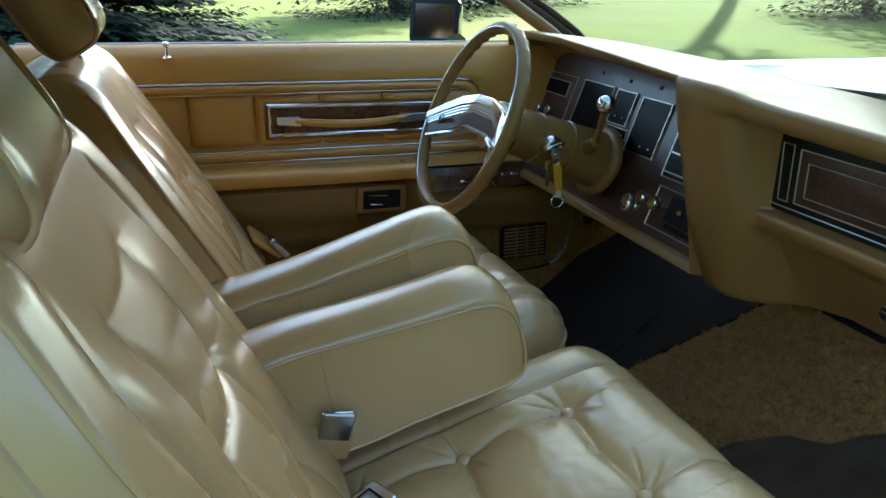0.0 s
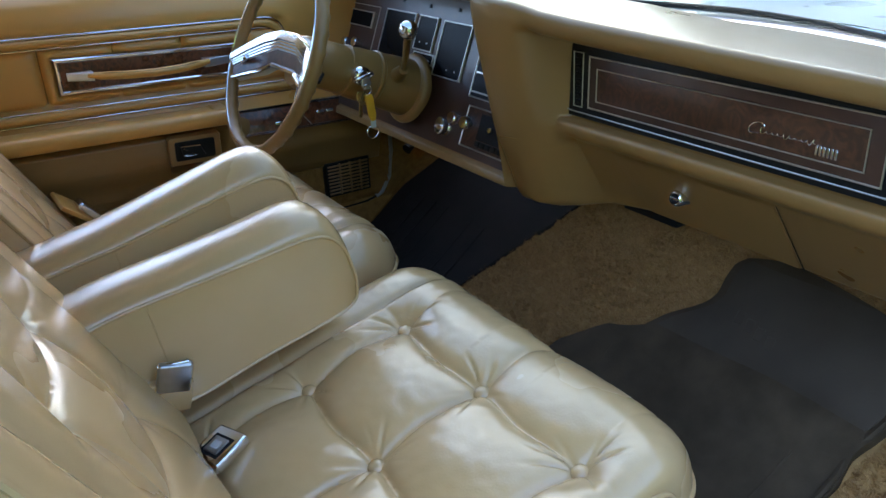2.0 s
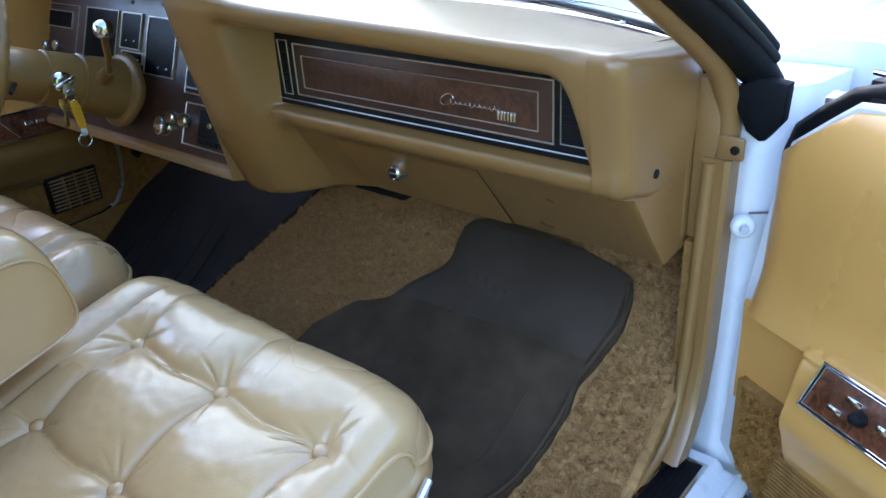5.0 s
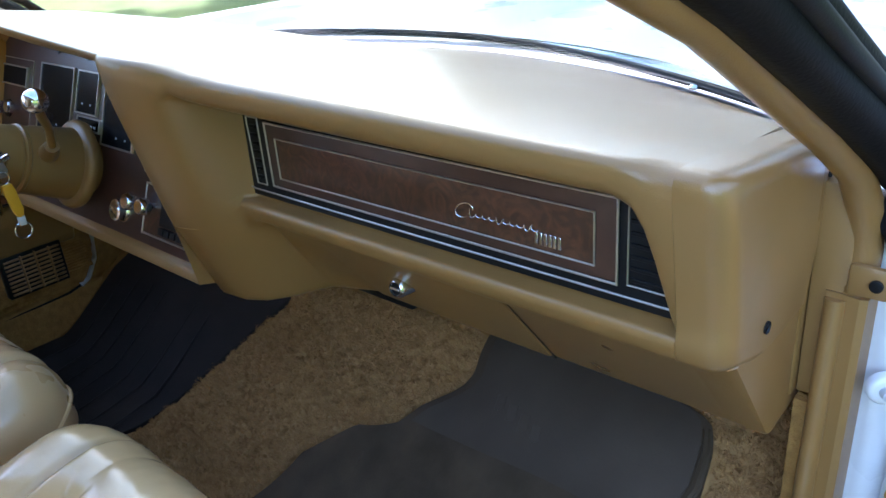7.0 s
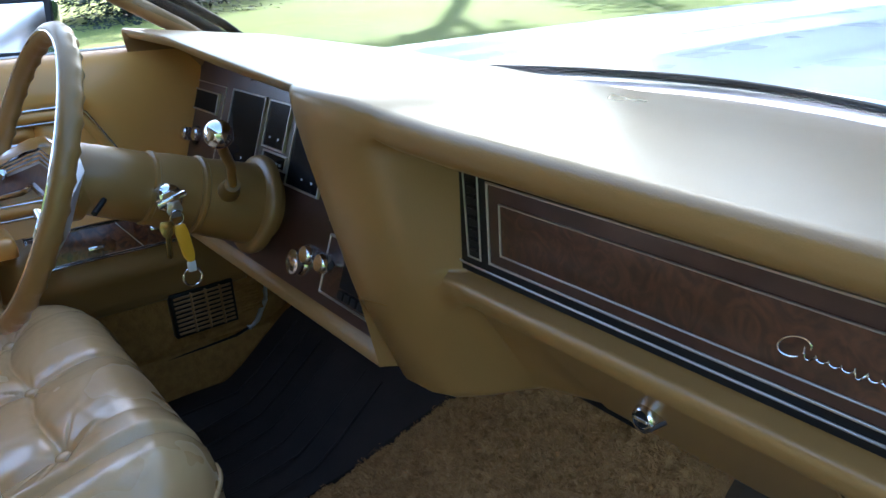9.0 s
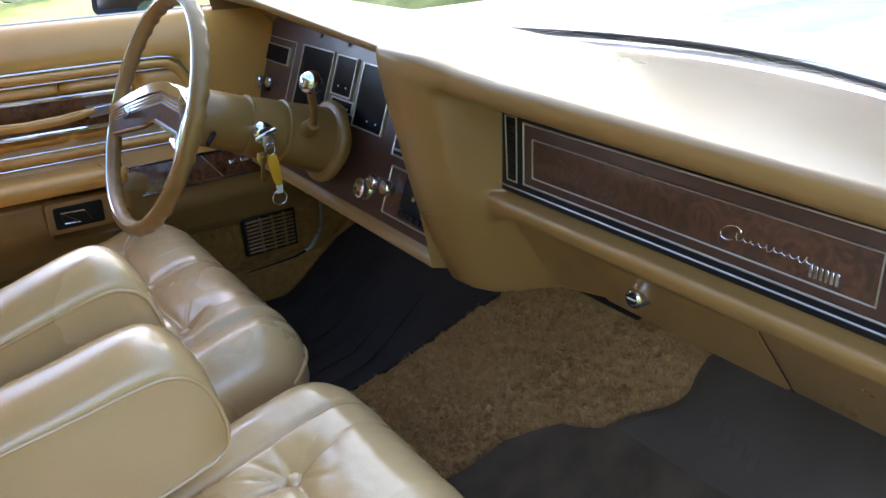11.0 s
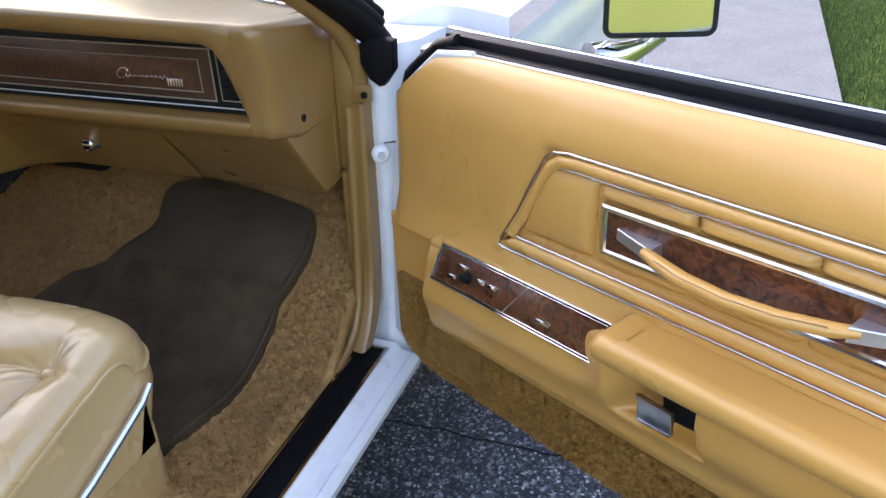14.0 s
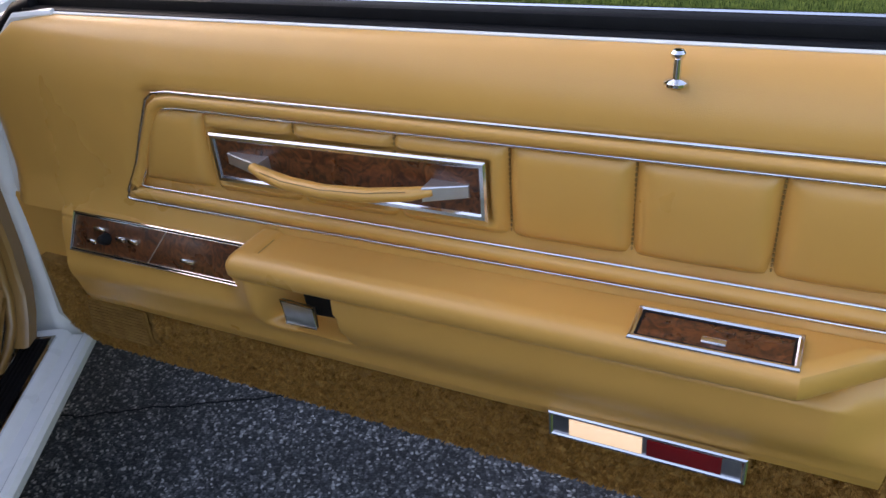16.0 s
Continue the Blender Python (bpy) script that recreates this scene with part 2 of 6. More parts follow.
def lathe(profile, n=24, m=None):
    """profile: (radius, height) pairs, turned round z."""
    secs = [[Vector((max(r, 1e-4) * math.cos(2 * math.pi * k / n), max(r, 1e-4) * math.sin(2 * math.pi * k / n), h)) for k in range(n)] for r, h in profile]
    bm = loft(secs, True, True)
    if m is not None:
        bm.transform(m)
    return bm


def fillet(corners, seg=4):
    """Open polyline of (x, z, r): each inner corner rounded with seg + 1 points."""
    pts = [Vector(c[:2]) for c in corners]
    out = [pts[0]]
    for i in range(1, len(pts) - 1):
        a, p, b = pts[i - 1], pts[i], pts[i + 1]
        r = corners[i][2]
        r = min(r, (a - p).length * 0.45, (b - p).length * 0.45)
        s, e = p + (a - p).normalized() * r, p + (b - p).normalized() * r
        for k in range(seg + 1):
            t = k / seg
            out.append(s * (1 - t) ** 2 + p * 2 * t * (1 - t) + e * t * t)
    out.append(pts[-1])
    return out


def slab(poly, depth, m, bevel=0.0, segs=2, r=0.0):
    """A flat plate: the polygon in x, y of m, depth along z, top edges rounded."""
    bm = bmesh.new()
    pts = [Vector((*p, 0)) for p in poly]
    if r:
        pts2 = []
        for i in range(len(poly)):
            seg = fillet([(*poly[i - 1], 0), (*poly[i], r), (*poly[(i + 1) % len(poly)], 0)], 4)
            pts2 += seg[1:-1]
        pts = [Vector((p[0], p[1], 0)) for p in pts2]
    vs = [bm.verts.new(p) for p in pts]
    f = bm.faces.new(vs)
    ext = bmesh.ops.extrude_face_region(bm, geom=[f])
    top = [v for v in ext["geom"] if isinstance(v, bmesh.types.BMVert)]
    bmesh.ops.translate(bm, verts=top, vec=(0, 0, depth))
    recalc(bm)
    if bevel:
        edges = [e for e in bm.edges if all(abs(v.co.z - depth) < 1e-6 for v in e.verts)]
        bmesh.ops.bevel(bm, geom=edges, offset=bevel, segments=segs, profile=0.5, affect="EDGES")
    bm.transform(m)
    return bm


def frame_bar(poly, width, depth, m, bevel=0.001):
    """A picture-frame of the polygon in m's x, y, mitred inwards by width."""
    n = len(poly)
    pts = [Vector(p) for p in poly]
    area = sum(pts[i].x * pts[(i + 1) % n].y - pts[(i + 1) % n].x * pts[i].y for i in range(n))
    sgn = 1 if area > 0 else -1
    inner = []
    for i in range(n):
        a, p, b = pts[i - 1], pts[i], pts[(i + 1) % n]
        d1, d2 = (p - a).normalized(), (b - p).normalized()
        n1, n2 = Vector((-d1.y, d1.x)) * sgn, Vector((-d2.y, d2.x)) * sgn
        k = (n1 + n2)
        inner.append(p + k * (width / max(k.dot(n1), 0.2)))
    e = min(bevel, width * 0.3, depth * 0.5)
    secs = []
    for i in range(n):
        o, q = pts[i], inner[i]
        d = (q - o) * (e / width)
        secs.append([Vector((*o, 0)), Vector((*o, depth - e)), Vector((*(o + d), depth)), Vector((*(q - d), depth)), Vector((*q, depth - e)), Vector((*q, 0))])
    bm = loft(secs, True, False, True)
    bm.transform(m)
    return bm


def axes(o, x, y):
    """A frame with origin o, x along x, z along x cross y."""
    x = Vector(x).normalized()
    z = x.cross(Vector(y)).normalized()
    y = z.cross(x)
    return Matrix(((x.x, y.x, z.x, o[0]), (x.y, y.y, z.y, o[1]), (x.z, y.z, z.z, o[2]), (0, 0, 0, 1)))


def smoothstep(t):
    t = min(max(t, 0), 1)
    return t * t * (3 - 2 * t)


def lerp(table, v):
    """Piecewise-linear look-up in rows (v, a, b, ...)."""
    if v <= table[0][0]:
        return table[0][1:]
    for p, q in zip(table, table[1:]):
        if v <= q[0]:
            t = (v - p[0]) / (q[0] - p[0])
            return tuple(a + (b - a) * t for a, b in zip(p[1:], q[1:]))
    return table[-1][1:]


# ---- ground and surroundings ----
def sheet(x0, x1, y0, y1, nx, ny, fn):
    return loft([[Vector((x0 + (x1 - x0) * i / nx, y0 + (y1 - y0) * j / ny, fn(x0 + (x1 - x0) * i / nx, y0 + (y1 - y0) * j / ny))) for j in range(ny + 1)] for i in range(nx + 1)])


structure("ground", sheet(-400, 600, -500, 500, 40, 40, lambda x, y: -0.03), GRASS, "sunlit green lawn reaching into the distance", "lawn")
# the drive ahead gets a paler surface than the asphalt by the car
structure("pavement", box((2.3, -1.9, -0.4), (60, 2.4, 0.006)), PAVING, "paler grey stretch of the drive", "pavement", smooth=0)
structure("driveway", box((-30, -1.9, -0.5), (60, 2.4, 0.0)), ASPHALT, "grey weathered asphalt driveway with a fine crack", "driveway", smooth=0)


def floor_z(x, y):
    """The carpeted floor: flat pan and a long, gently sloping toe board in front."""
    flat, toe = 0.386, 0.42 + (x - 0.979) * 0.785
    k = 0.05
    h = min(max(0.5 + 0.5 * (toe - flat) / k, 0), 1)
    z = flat + (toe - flat) * h + k * h * (1 - h)
    edge = smoothstep((abs(y) - 0.655) / 0.08)
    return z + edge * max(0.0, 0.405 - z) * (1 if x < 1.15 else 0)


def carpet_z(x, y):
    """Curly tufts about a centimetre across, on broader unevenness."""
    d = noise.voronoi(Vector((x * 80 + 0.5 * noise.noise(Vector((x * 40, y * 40, 1))), y * 80, 0)))[0][0]
    return floor_z(x, y) + 0.0055 * (1 - min(d * 1.25, 1) ** 1.6) + noise.noise(Vector((x * 190, y * 190, 7))) * 0.0012 + noise.noise(Vector((x * 22, y * 22, 3))) * 0.004


structure("floor", sheet(-0.6, 1.55, -0.750, 0.86, 60, 50, lambda x, y: floor_z(x, y) - 0.006), CARPET, "worn tan carpet over the car floor", "carpet")
structure("carpet", sheet(0.62, 1.36, -0.748, 0.36, 330, 480, carpet_z), FLOOR_CARPET, "worn tan cut-pile carpet with curly tufts", "carpet", smooth=80)

# white body shell
structure("rocker_panel", loft([[Vector((x, y, z)) for y, z in ((-0.742, 0.20), (-0.742, 0.402), (-0.750, 0.409), (-0.812, 0.409), (-0.820, 0.404), (-0.826, 0.394), (-0.846, 0.392), (-0.852, 0.398), (-0.862, 0.396), (-0.868, 0.388), (-0.866, 0.372), (-0.80, 0.33), (-0.62, 0.15))] for x in (-0.9, 0.0, 1.12)], True, True), WHITE, "white painted door sill", "door sill")

# ---- dashboard ----
def ws(y):
    return 1.505 - 0.52 * y * y


def ip_x(z):
    return 1.026 - 0.38 * (1.017 - z)


def dash_corners(k):
    """Corner rows of the dashboard's cross-section at a station: x, z, rounding."""
    y, xb, zt, p3, p4, p5, p6, p7, p8, rb = k
    w = ws(y)
    return [(w, 1.0, 0), (w - 0.10, 1.019 + 0.027 * smoothstep((-y - 0.5) / 0.2), 0.05), ((xb + w) / 2 - 0.02, zt - 0.030 + 0.010 * smoothstep((y - 0.1) / 0.3) + 0.010 * smoothstep((-y - 0.55) / 0.15), 0.1), (xb, zt, rb), (*p3, 0.02), (*p4, 0.012), (*p5, 0.006), (*p6, 0.010), (*p7, 0.014), ((0.966, 0.880, 0.014) if p7[1] == 0.888 else (p7[0] + (p8[0] - p7[0]) * 0.12, p7[1] + (p8[1] - p7[1]) * 0.12, 0.006)), (*p8, 0.02), (p8[0] + 0.15, p8[1] + 0.03, 0)]


def rec(y, xb, zt, bottom=(1.092, 0.731), lip=None):
    """A station through the recess of the glove panel; lip: where the brow closes down towards the end block."""
    if lip is not None:
        return (y, xb, zt, (0.924 + (1.03 - lip) * 0.17, lip - 0.004), (0.958, lip), (0.964, min(0.917, lip - 0.002)), (0.936, 0.914), (0.943, 0.888), bottom, 0.035)
    return (y, xb, zt, (xb + 0.012, zt - 0.042), (0.960, zt - 0.030), (0.964, 0.917), (0.936, 0.914), (0.943, 0.888), bottom, 0.035)


def tail(y):
    """Behind the rounded end block: only the lower panel comes forward."""
    return (y, 1.02, 1.045, (1.02, 1.02), (1.01, 1.0), (1.0, 0.93), (0.985, 0.886), (0.9665, 0.8805), (1.092, 0.731), 0.02)


DASH_STATIONS = [
    tail(-0.695),
    tail(-0.681),
    rec(-0.6785, 0.915, 1.072, lip=0.919),
    rec(-0.6735, 0.9146, 1.0722, lip=0.934),
    rec(-0.6675, 0.914, 1.0725, lip=0.958),
    rec(-0.661, 0.9135, 1.073, lip=0.984),
    rec(-0.653, 0.913, 1.0735, lip=1.010),
    rec(-0.642, 0.912, 1.074, lip=1.030),
    rec(-0.625, 0.910, 1.075),
    rec(-0.50, 0.900, 1.080),
    rec(-0.30, 0.885, 1.088),
    rec(-0.15, 0.873, 1.095),
    rec(-0.078, 0.867, 1.100, (1.06, 0.732)),
    (-0.060, 0.864, 1.104, (0.868, 1.072), (0.902, 1.060), (0.948, 0.918), (0.938, 0.911), (0.942, 0.886), (1.024, 0.733), 0.03),
    (-0.049, 0.862, 1.106, (0.860, 1.075), (0.872, 1.060), (0.919, 0.918), (0.928, 0.904), (0.938, 0.882), (0.998, 0.733), 0.03),
    (-0.030, 0.858, 1.110, (0.855, 1.085), (0.862, 1.06), (0.903, 0.918), (0.912, 0.895), (0.921, 0.875), (0.968, 0.734), 0.025),
    (0.000, 0.850, 1.113, (0.845, 1.09), (0.852, 1.05), (0.888, 0.918), (0.897, 0.890), (0.903, 0.870), (0.952, 0.734), 0.02),
    (0.040, 0.843, 1.116, (0.840, 1.095), (0.848, 1.05), (0.880, 0.918), (0.888, 0.885), (0.894, 0.868), (0.948, 0.734), 0.015),
    (0.055, 0.846, 1.116, (0.846, 1.095), (0.854, 1.05), (0.885, 0.918), (0.893, 0.885), (0.899, 0.868), (0.952, 0.738), 0.012),
    (0.060, 0.850, 1.116, (0.858, 1.10), (ip_x(1.07) , 1.075), (ip_x(0.779), 0.779), (ip_x(0.776) - 0.010, 0.776), (ip_x(0.762) - 0.010, 0.762), (0.965, 0.752), 0.015),
    (0.30, 0.858, 1.128, (0.868, 1.108), (ip_x(1.085), 1.085), (ip_x(0.779), 0.779), (ip_x(0.776) - 0.010, 0.776), (ip_x(0.762) - 0.010, 0.762), (0.965, 0.752), 0.02),
    (0.55, 0.880, 1.135, (0.892, 1.115), (ip_x(1.09), 1.09), (ip_x(0.779), 0.779), (ip_x(0.776) - 0.010, 0.776), (ip_x(0.762) - 0.010, 0.762), (0.965, 0.752), 0.02),
    (0.850, 0.905, 1.130, (0.915, 1.11), (ip_x(1.085), 1.085), (ip_x(0.779), 0.779), (ip_x(0.776) - 0.010, 0.776), (ip_x(0.762) - 0.010, 0.762), (0.965, 0.752), 0.02),
    (0.856, 0.905, 1.130, (0.905, 1.11), (0.91, 1.08), (0.915, 0.80), (0.915, 0.79), (0.92, 0.77), (0.95, 0.745), 0.02),
    (0.87, 0.915, 1.125, (0.915, 1.10), (0.92, 1.08), (0.925, 0.80), (0.925, 0.79), (0.93, 0.77), (0.96, 0.745), 0.02),
]
dashboard = thing("dashboard", "tan padded vinyl dashboard with woodgrain panels and overhanging brow", "dashboard", (1.2, 0, 0.75))
bm = loft([[Vector((p[0], k[0], p[1])) for p in fillet(dash_corners(k))] for k in DASH_STATIONS], True, True)
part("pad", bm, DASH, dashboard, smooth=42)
# rounded block that closes the brow beside the door
END = [(1.17, 1.040, 0), (1.06, 1.054, 0.05), (0.915, 1.0725, 0.036), (0.9245, 1.02, 0.03), (0.9405, 0.93, 0.02), (0.939, 0.908, 0.012), (0.945, 0.887, 0.014), (1.005, 0.866, 0.012), (1.125, 0.870, 0)]
outline = fillet(END, 5)
mid_x, mid_z = 1.05, 0.965
secs = []
for y, inset in [(-0.6787, 0.0)] + [(-0.700 - 0.024 * math.sin(a), 0.024 * (1 - math.cos(a))) for a in (math.pi / 2 * k / 9 for k in range(10))]:
    row = []
    for p in outline:
        dx = min(inset, max(0, mid_x - p[0])) * smoothstep((1.10 - p[0]) / 0.1)
        dz = inset * (0.9 if p[1] > mid_z else -0.35) * smoothstep(abs(p[1] - mid_z) / 0.09)
        row.append(Vector((p[0] + dx, y, p[1] - dz)))
    secs.append(row)
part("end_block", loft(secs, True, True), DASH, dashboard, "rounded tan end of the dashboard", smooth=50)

# ---- seats ----
def tuft(u, v, cu, cv, amp, crease, dimple, pleat=0.0058):
    """Height of a buttoned cushion at u, v: cu and cv are the button lines. pleat: depth of the small folds round each button."""
    def cell(t, lines):
        ext = [2 * lines[0] - lines[1]] + list(lines) + [2 * lines[-1] - lines[-2]]
        for a, b in zip(ext, ext[1:]):
            if a <= t <= b:
                return (t - a) / (b - a)
        return 0.0
    # folds bow and wander between their buttons
    bu0, bv0 = math.sin(math.pi * cell(v, cv)), math.sin(math.pi * cell(u, cu))
    u = u + 0.010 * bu0 * bu0 + 0.004 * noise.noise(Vector((u * 9, v * 9, 2))) * bu0
    v = v + 0.007 * bv0 * bv0 + 0.004 * noise.noise(Vector((u * 9, v * 9, 8))) * bv0
    fu, fv = (math.sqrt(math.sin(math.pi * cell(t, lines)) ** 2 + 0.0016) for t, lines in ((u, cu), (v, cv)))
    mid = min(abs(v - c) for c in cv[1:-1]) if len(cv) > 2 else 1
    ku = 1 - 0.75 * smoothstep(max(cv[0] - v, v - cv[-1], 0) / 0.05)
    kv = 1 - (0.15 if mid < 0.06 else 0.80) * smoothstep(max(u - cu[-1], 0) / 0.05) - 0.5 * smoothstep(max(cu[0] - u, 0) / 0.09)
    fu, fv = 1 - (1 - fu) * ku, 1 - (1 - fv) * kv
    h = amp * (fu * fv) ** 0.40
    du, dv = min(abs(u - c) for c in cu), min(abs(v - c) for c in cv)
    h -= crease * (ku * math.exp(-(math.hypot(du, 0.003) - 0.003) / 0.0042) + kv * math.exp(-(math.hypot(dv, 0.003) - 0.003) / 0.0042))
    r = math.hypot(du, dv)
    bu, bv = min(cu, key=lambda c: abs(u - c)), min(cv, key=lambda c: abs(v - c))
    th = math.atan2(v - bv, u - bu)
    h -= dimple * math.exp(-r / 0.020)
    ray = max(0, math.cos(9 * th + 40 * bu + 1.8 * math.sin(3 * th + 9 * bv) + 1.1 * math.sin(2 * th + 21 * bu))) ** 4
    ray *= 0.5 + 0.5 * math.sin(th * 2 + 13 * bv + 7 * bu)
    h -= pleat * ray * math.exp(-((r - 0.026) / 0.022) ** 2) * smoothstep((r - 0.008) / 0.006)
    return h


def edge_drop(d, r):
    d = min(max(d, 0), r)
    return r - math.sqrt(max(r * r - (r - d) ** 2, 0))


SEAT_MID = 0.0675


def seat(name, label, s):
    """A front seat of the split bench; s = -1 passenger, 1 driver. y runs outwards from the gap between the seats."""
    M = Matrix.Diagonal((1, s, 1, 1))
    M.translation = (0.012 if s > 0 else 0.0, SEAT_MID, 0)
    t = thing(name, label, "car seat", (0.40, SEAT_MID + 0.40 * s, 0.386), "front seats")
    cu, cv = (0.25, 0.41, 0.572), (0.2165, 0.4175, 0.609)
    x0, x1, y0, y1 = 0.10, 0.730, 0.040, 0.688
    nx, ny = 300, 300

    def top_z(x, y):
        base = 0.629 + 0.27 * (x - 0.41) - 0.9 * max(0, x - 0.56) ** 2
        field = smoothstep((y - 0.146) / 0.022)
        z = base + 0.010 + (tuft(x, y, cu, cv, 0.018, 0.0056, 0.011) - 0.006) * field
        z -= 0.006 * math.exp(-((y - 0.150) / 0.006) ** 2)
        z += (1 - field) * 0.010 * math.sin(math.pi * min(max((y - y0) / 0.114, 0), 1)) ** 0.7
        return z + 0.0016 * noise.noise(Vector((x * 14, y * 14, s))) + 0.0006 * noise.noise(Vector((x * 60, y * 60, s)))

    secs = []
    for i in range(nx + 1):
        row = []
        fi = 1 - (1 - i / nx) ** 1.5
        for j in range(ny + 1):
            g = j / ny
            g = g + 0.055 * math.sin(2 * math.pi * g) * -1.0
            y = y0 + (y1 - y0) * g
            corner = 0.10
            ci = max(0, y0 + corner - y) / corner
            co = max(0, y - y1 + 0.11) / 0.11
            xf = x1 - corner * 0.9 * (1 - math.sqrt(max(1 - ci * ci, 0))) - 0.11 * 0.75 * (1 - math.sqrt(max(1 - co * co, 0)))
            x = x0 + (xf - x0) * fi
            z = top_z(x, y)
            z -= math.hypot(math.hypot(edge_drop(xf - x, 0.085) * 0.95, edge_drop(y - y0, 0.070) * 0.9), edge_drop(y1 - y, 0.040) * 0.75)
            row.append(Vector((x, y, z)))
        secs.append(row)
    # skirt
    low = 0.50
    top = secs
    first = [Vector((p.x, p.y, low)) for p in top[0]]
    last = [Vector((p.x - 0.03, p.y, low)) for p in top[-1]]
    mid = [Vector((p.x + 0.003, p.y, p.z - 0.04)) for p in top[-1]]
    rows = [first] + top + [mid, last]
    rows = [[Vector((r[0].x, r[0].y, low))] + r + [Vector((r[-1].x, r[-1].y, low))] for r in rows]
    part("cushion", loft(rows), LEATHER, t, m=M, smooth=70)
    for cx in cu:
        for cy in cv:
            zz = top_z(cx, cy) + 0.0125
            part("button", lathe([(0.0, 0.0060), (0.005, 0.0055), (0.0090, 0.0035), (0.0112, 0.0), (0.0105, -0.004), (0.0085, -0.012), (0.0, -0.013)], 18, Matrix.Translation((cx, cy, zz)) @ pose(0, 0, 0, 0, -17, 0)), LEATHER, t, m=M)
    # piping round the front and the sides
    pip = [secs[i][-1] + Vector((0, 0.0015, 0.0)) for i in range(10, nx - 4, 4)] + [secs[nx][j] + Vector((0.002, 0, 0)) for j in range(ny - 2, 2, -4)]
    part("piping", tube(pip, 0.0034, 6), LEATHER, t, m=M)
    part("base", box((0.12, 0.06, 0.36), (0.69, 0.672, 0.53), 0.03, 3), LEATHER, t, m=M)
    part("chrome_strip", tube([(0.14, 0.697, 0.478), (0.35, 0.699, 0.495), (0.512, 0.700, 0.544), (0.58, 0.700, 0.570), (0.633, 0.700, 0.592), (0.66, 0.694, 0.604)], 0.006, 8), CHROME, t, "polished chrome side strip", m=M)
    # backrest
    q = math.atan(0.565)
    up, out = Vector((-math.sin(q), 0, math.cos(q))), Vector((math.cos(q), 0, math.sin(q)))
    o = Vector((0.235, 0, 0.64))
    L = 0.60
    bu = (0.13, 0.29, 0.45)
    rows = []
    for i in range(161):
        row = []
        a = L * i / 160
        wid = 0.318 - 0.050 * smoothstep((a - 0.40) / 0.20)
        for j in range(141):
            y = 0.372 + wid * (j / 70 - 1)
            d = wid - abs(y - 0.372)
            inner = smoothstep((d - 0.085) / 0.035)
            h = (tuft(a, y, bu, (0.30, 0.50), 0.015, 0.0032, 0.008, 0.0015) - 0.004) * (1 - smoothstep((a - 0.38) / 0.10)) * inner
            h += 0.010 * math.exp(-((d - 0.045) / 0.030) ** 2) - 0.005 * math.exp(-((d - 0.088) / 0.007) ** 2) * (1 - smoothstep((a - 0.48) / 0.05))
            h += 0.0010 * noise.noise(Vector((a * 10, y * 10, s))) - 0.006
            h -= edge_drop(L - a, 0.08) * 0.9 + edge_drop(d, 0.014)
            row.append(o + up * a + out * h + Vector((0, y, 0)))
        back = [o + up * a + Vector((0, row[0].y, 0)) - out * 0.062, o + up * a + Vector((0, row[-1].y, 0)) - out * 0.062]
        rows.append([back[0]] + row + [back[1]])
    rows.append([p - out * 0.05 + up * 0.004 for p in rows[-1]])
    part("backrest", loft(rows), LEATHER, t, m=M, smooth=60)
    part("back_panel", box((-0.15, 0.060, -0.05), (-0.060, 0.686, L - 0.05), 0.022, 3, Matrix.Translation(o) @ axes((0, 0, 0), out, (0, 1, 0))), VINYL, t, m=M)
    part("back_piping", tube([rows[i][-2] - out * 0.03 for i in range(6, 157, 8)] + [rows[157][j] - out * 0.04 for j in range(135, 8, -9)] + [rows[i][1] - out * 0.03 for i in range(155, 5, -8)], 0.004, 6), LEATHER, t, m=M)
    for e_ in (2, -3):
        part("face_piping", tube([rows[i][e_] + out * 0.002 for i in range(8, 152, 6)], 0.0036, 6), LEATHER, t, m=M)
    # headrest
    lift = 0.068 if s > 0 else 0.016
    c = o + up * (L + lift) + Vector((0, 0.415, 0))
    hc = axes(c + out * (-0.004 if s > 0 else -0.026), out, (0, 1, 0))
    part("headrest", box((-0.052, -0.135, -0.082), (0.052, 0.135, 0.082), 0.040, 6), LEATHER, t, m=M @ hc)
    for k in (-1, 1):
        ring = []
        for q_ in range(40):
            b_ = 2 * math.pi * q_ / 40
            cx_, cz_ = math.cos(b_), math.sin(b_)
            ring.append(Vector((0.050 * math.copysign(abs(cx_) ** 0.6, cx_), 0.127 * k, 0.080 * math.copysign(abs(cz_) ** 0.6, cz_))))
        part("headrest_piping", tube(ring, 0.0035, 6, True), LEATHER, t, m=M @ hc)
    part("headrest_post", tube([c - up * 0.17 - out * 0.03, c - out * 0.03], 0.008), CHROME, t, m=M)
    return t


PASSENGER = seat("bucket_seat", "cream button-tufted leather bucket seat beside the open door", -1)
DRIVER = seat("bucket_seat", "cream button-tufted leather driver seat behind the wheel", 1)


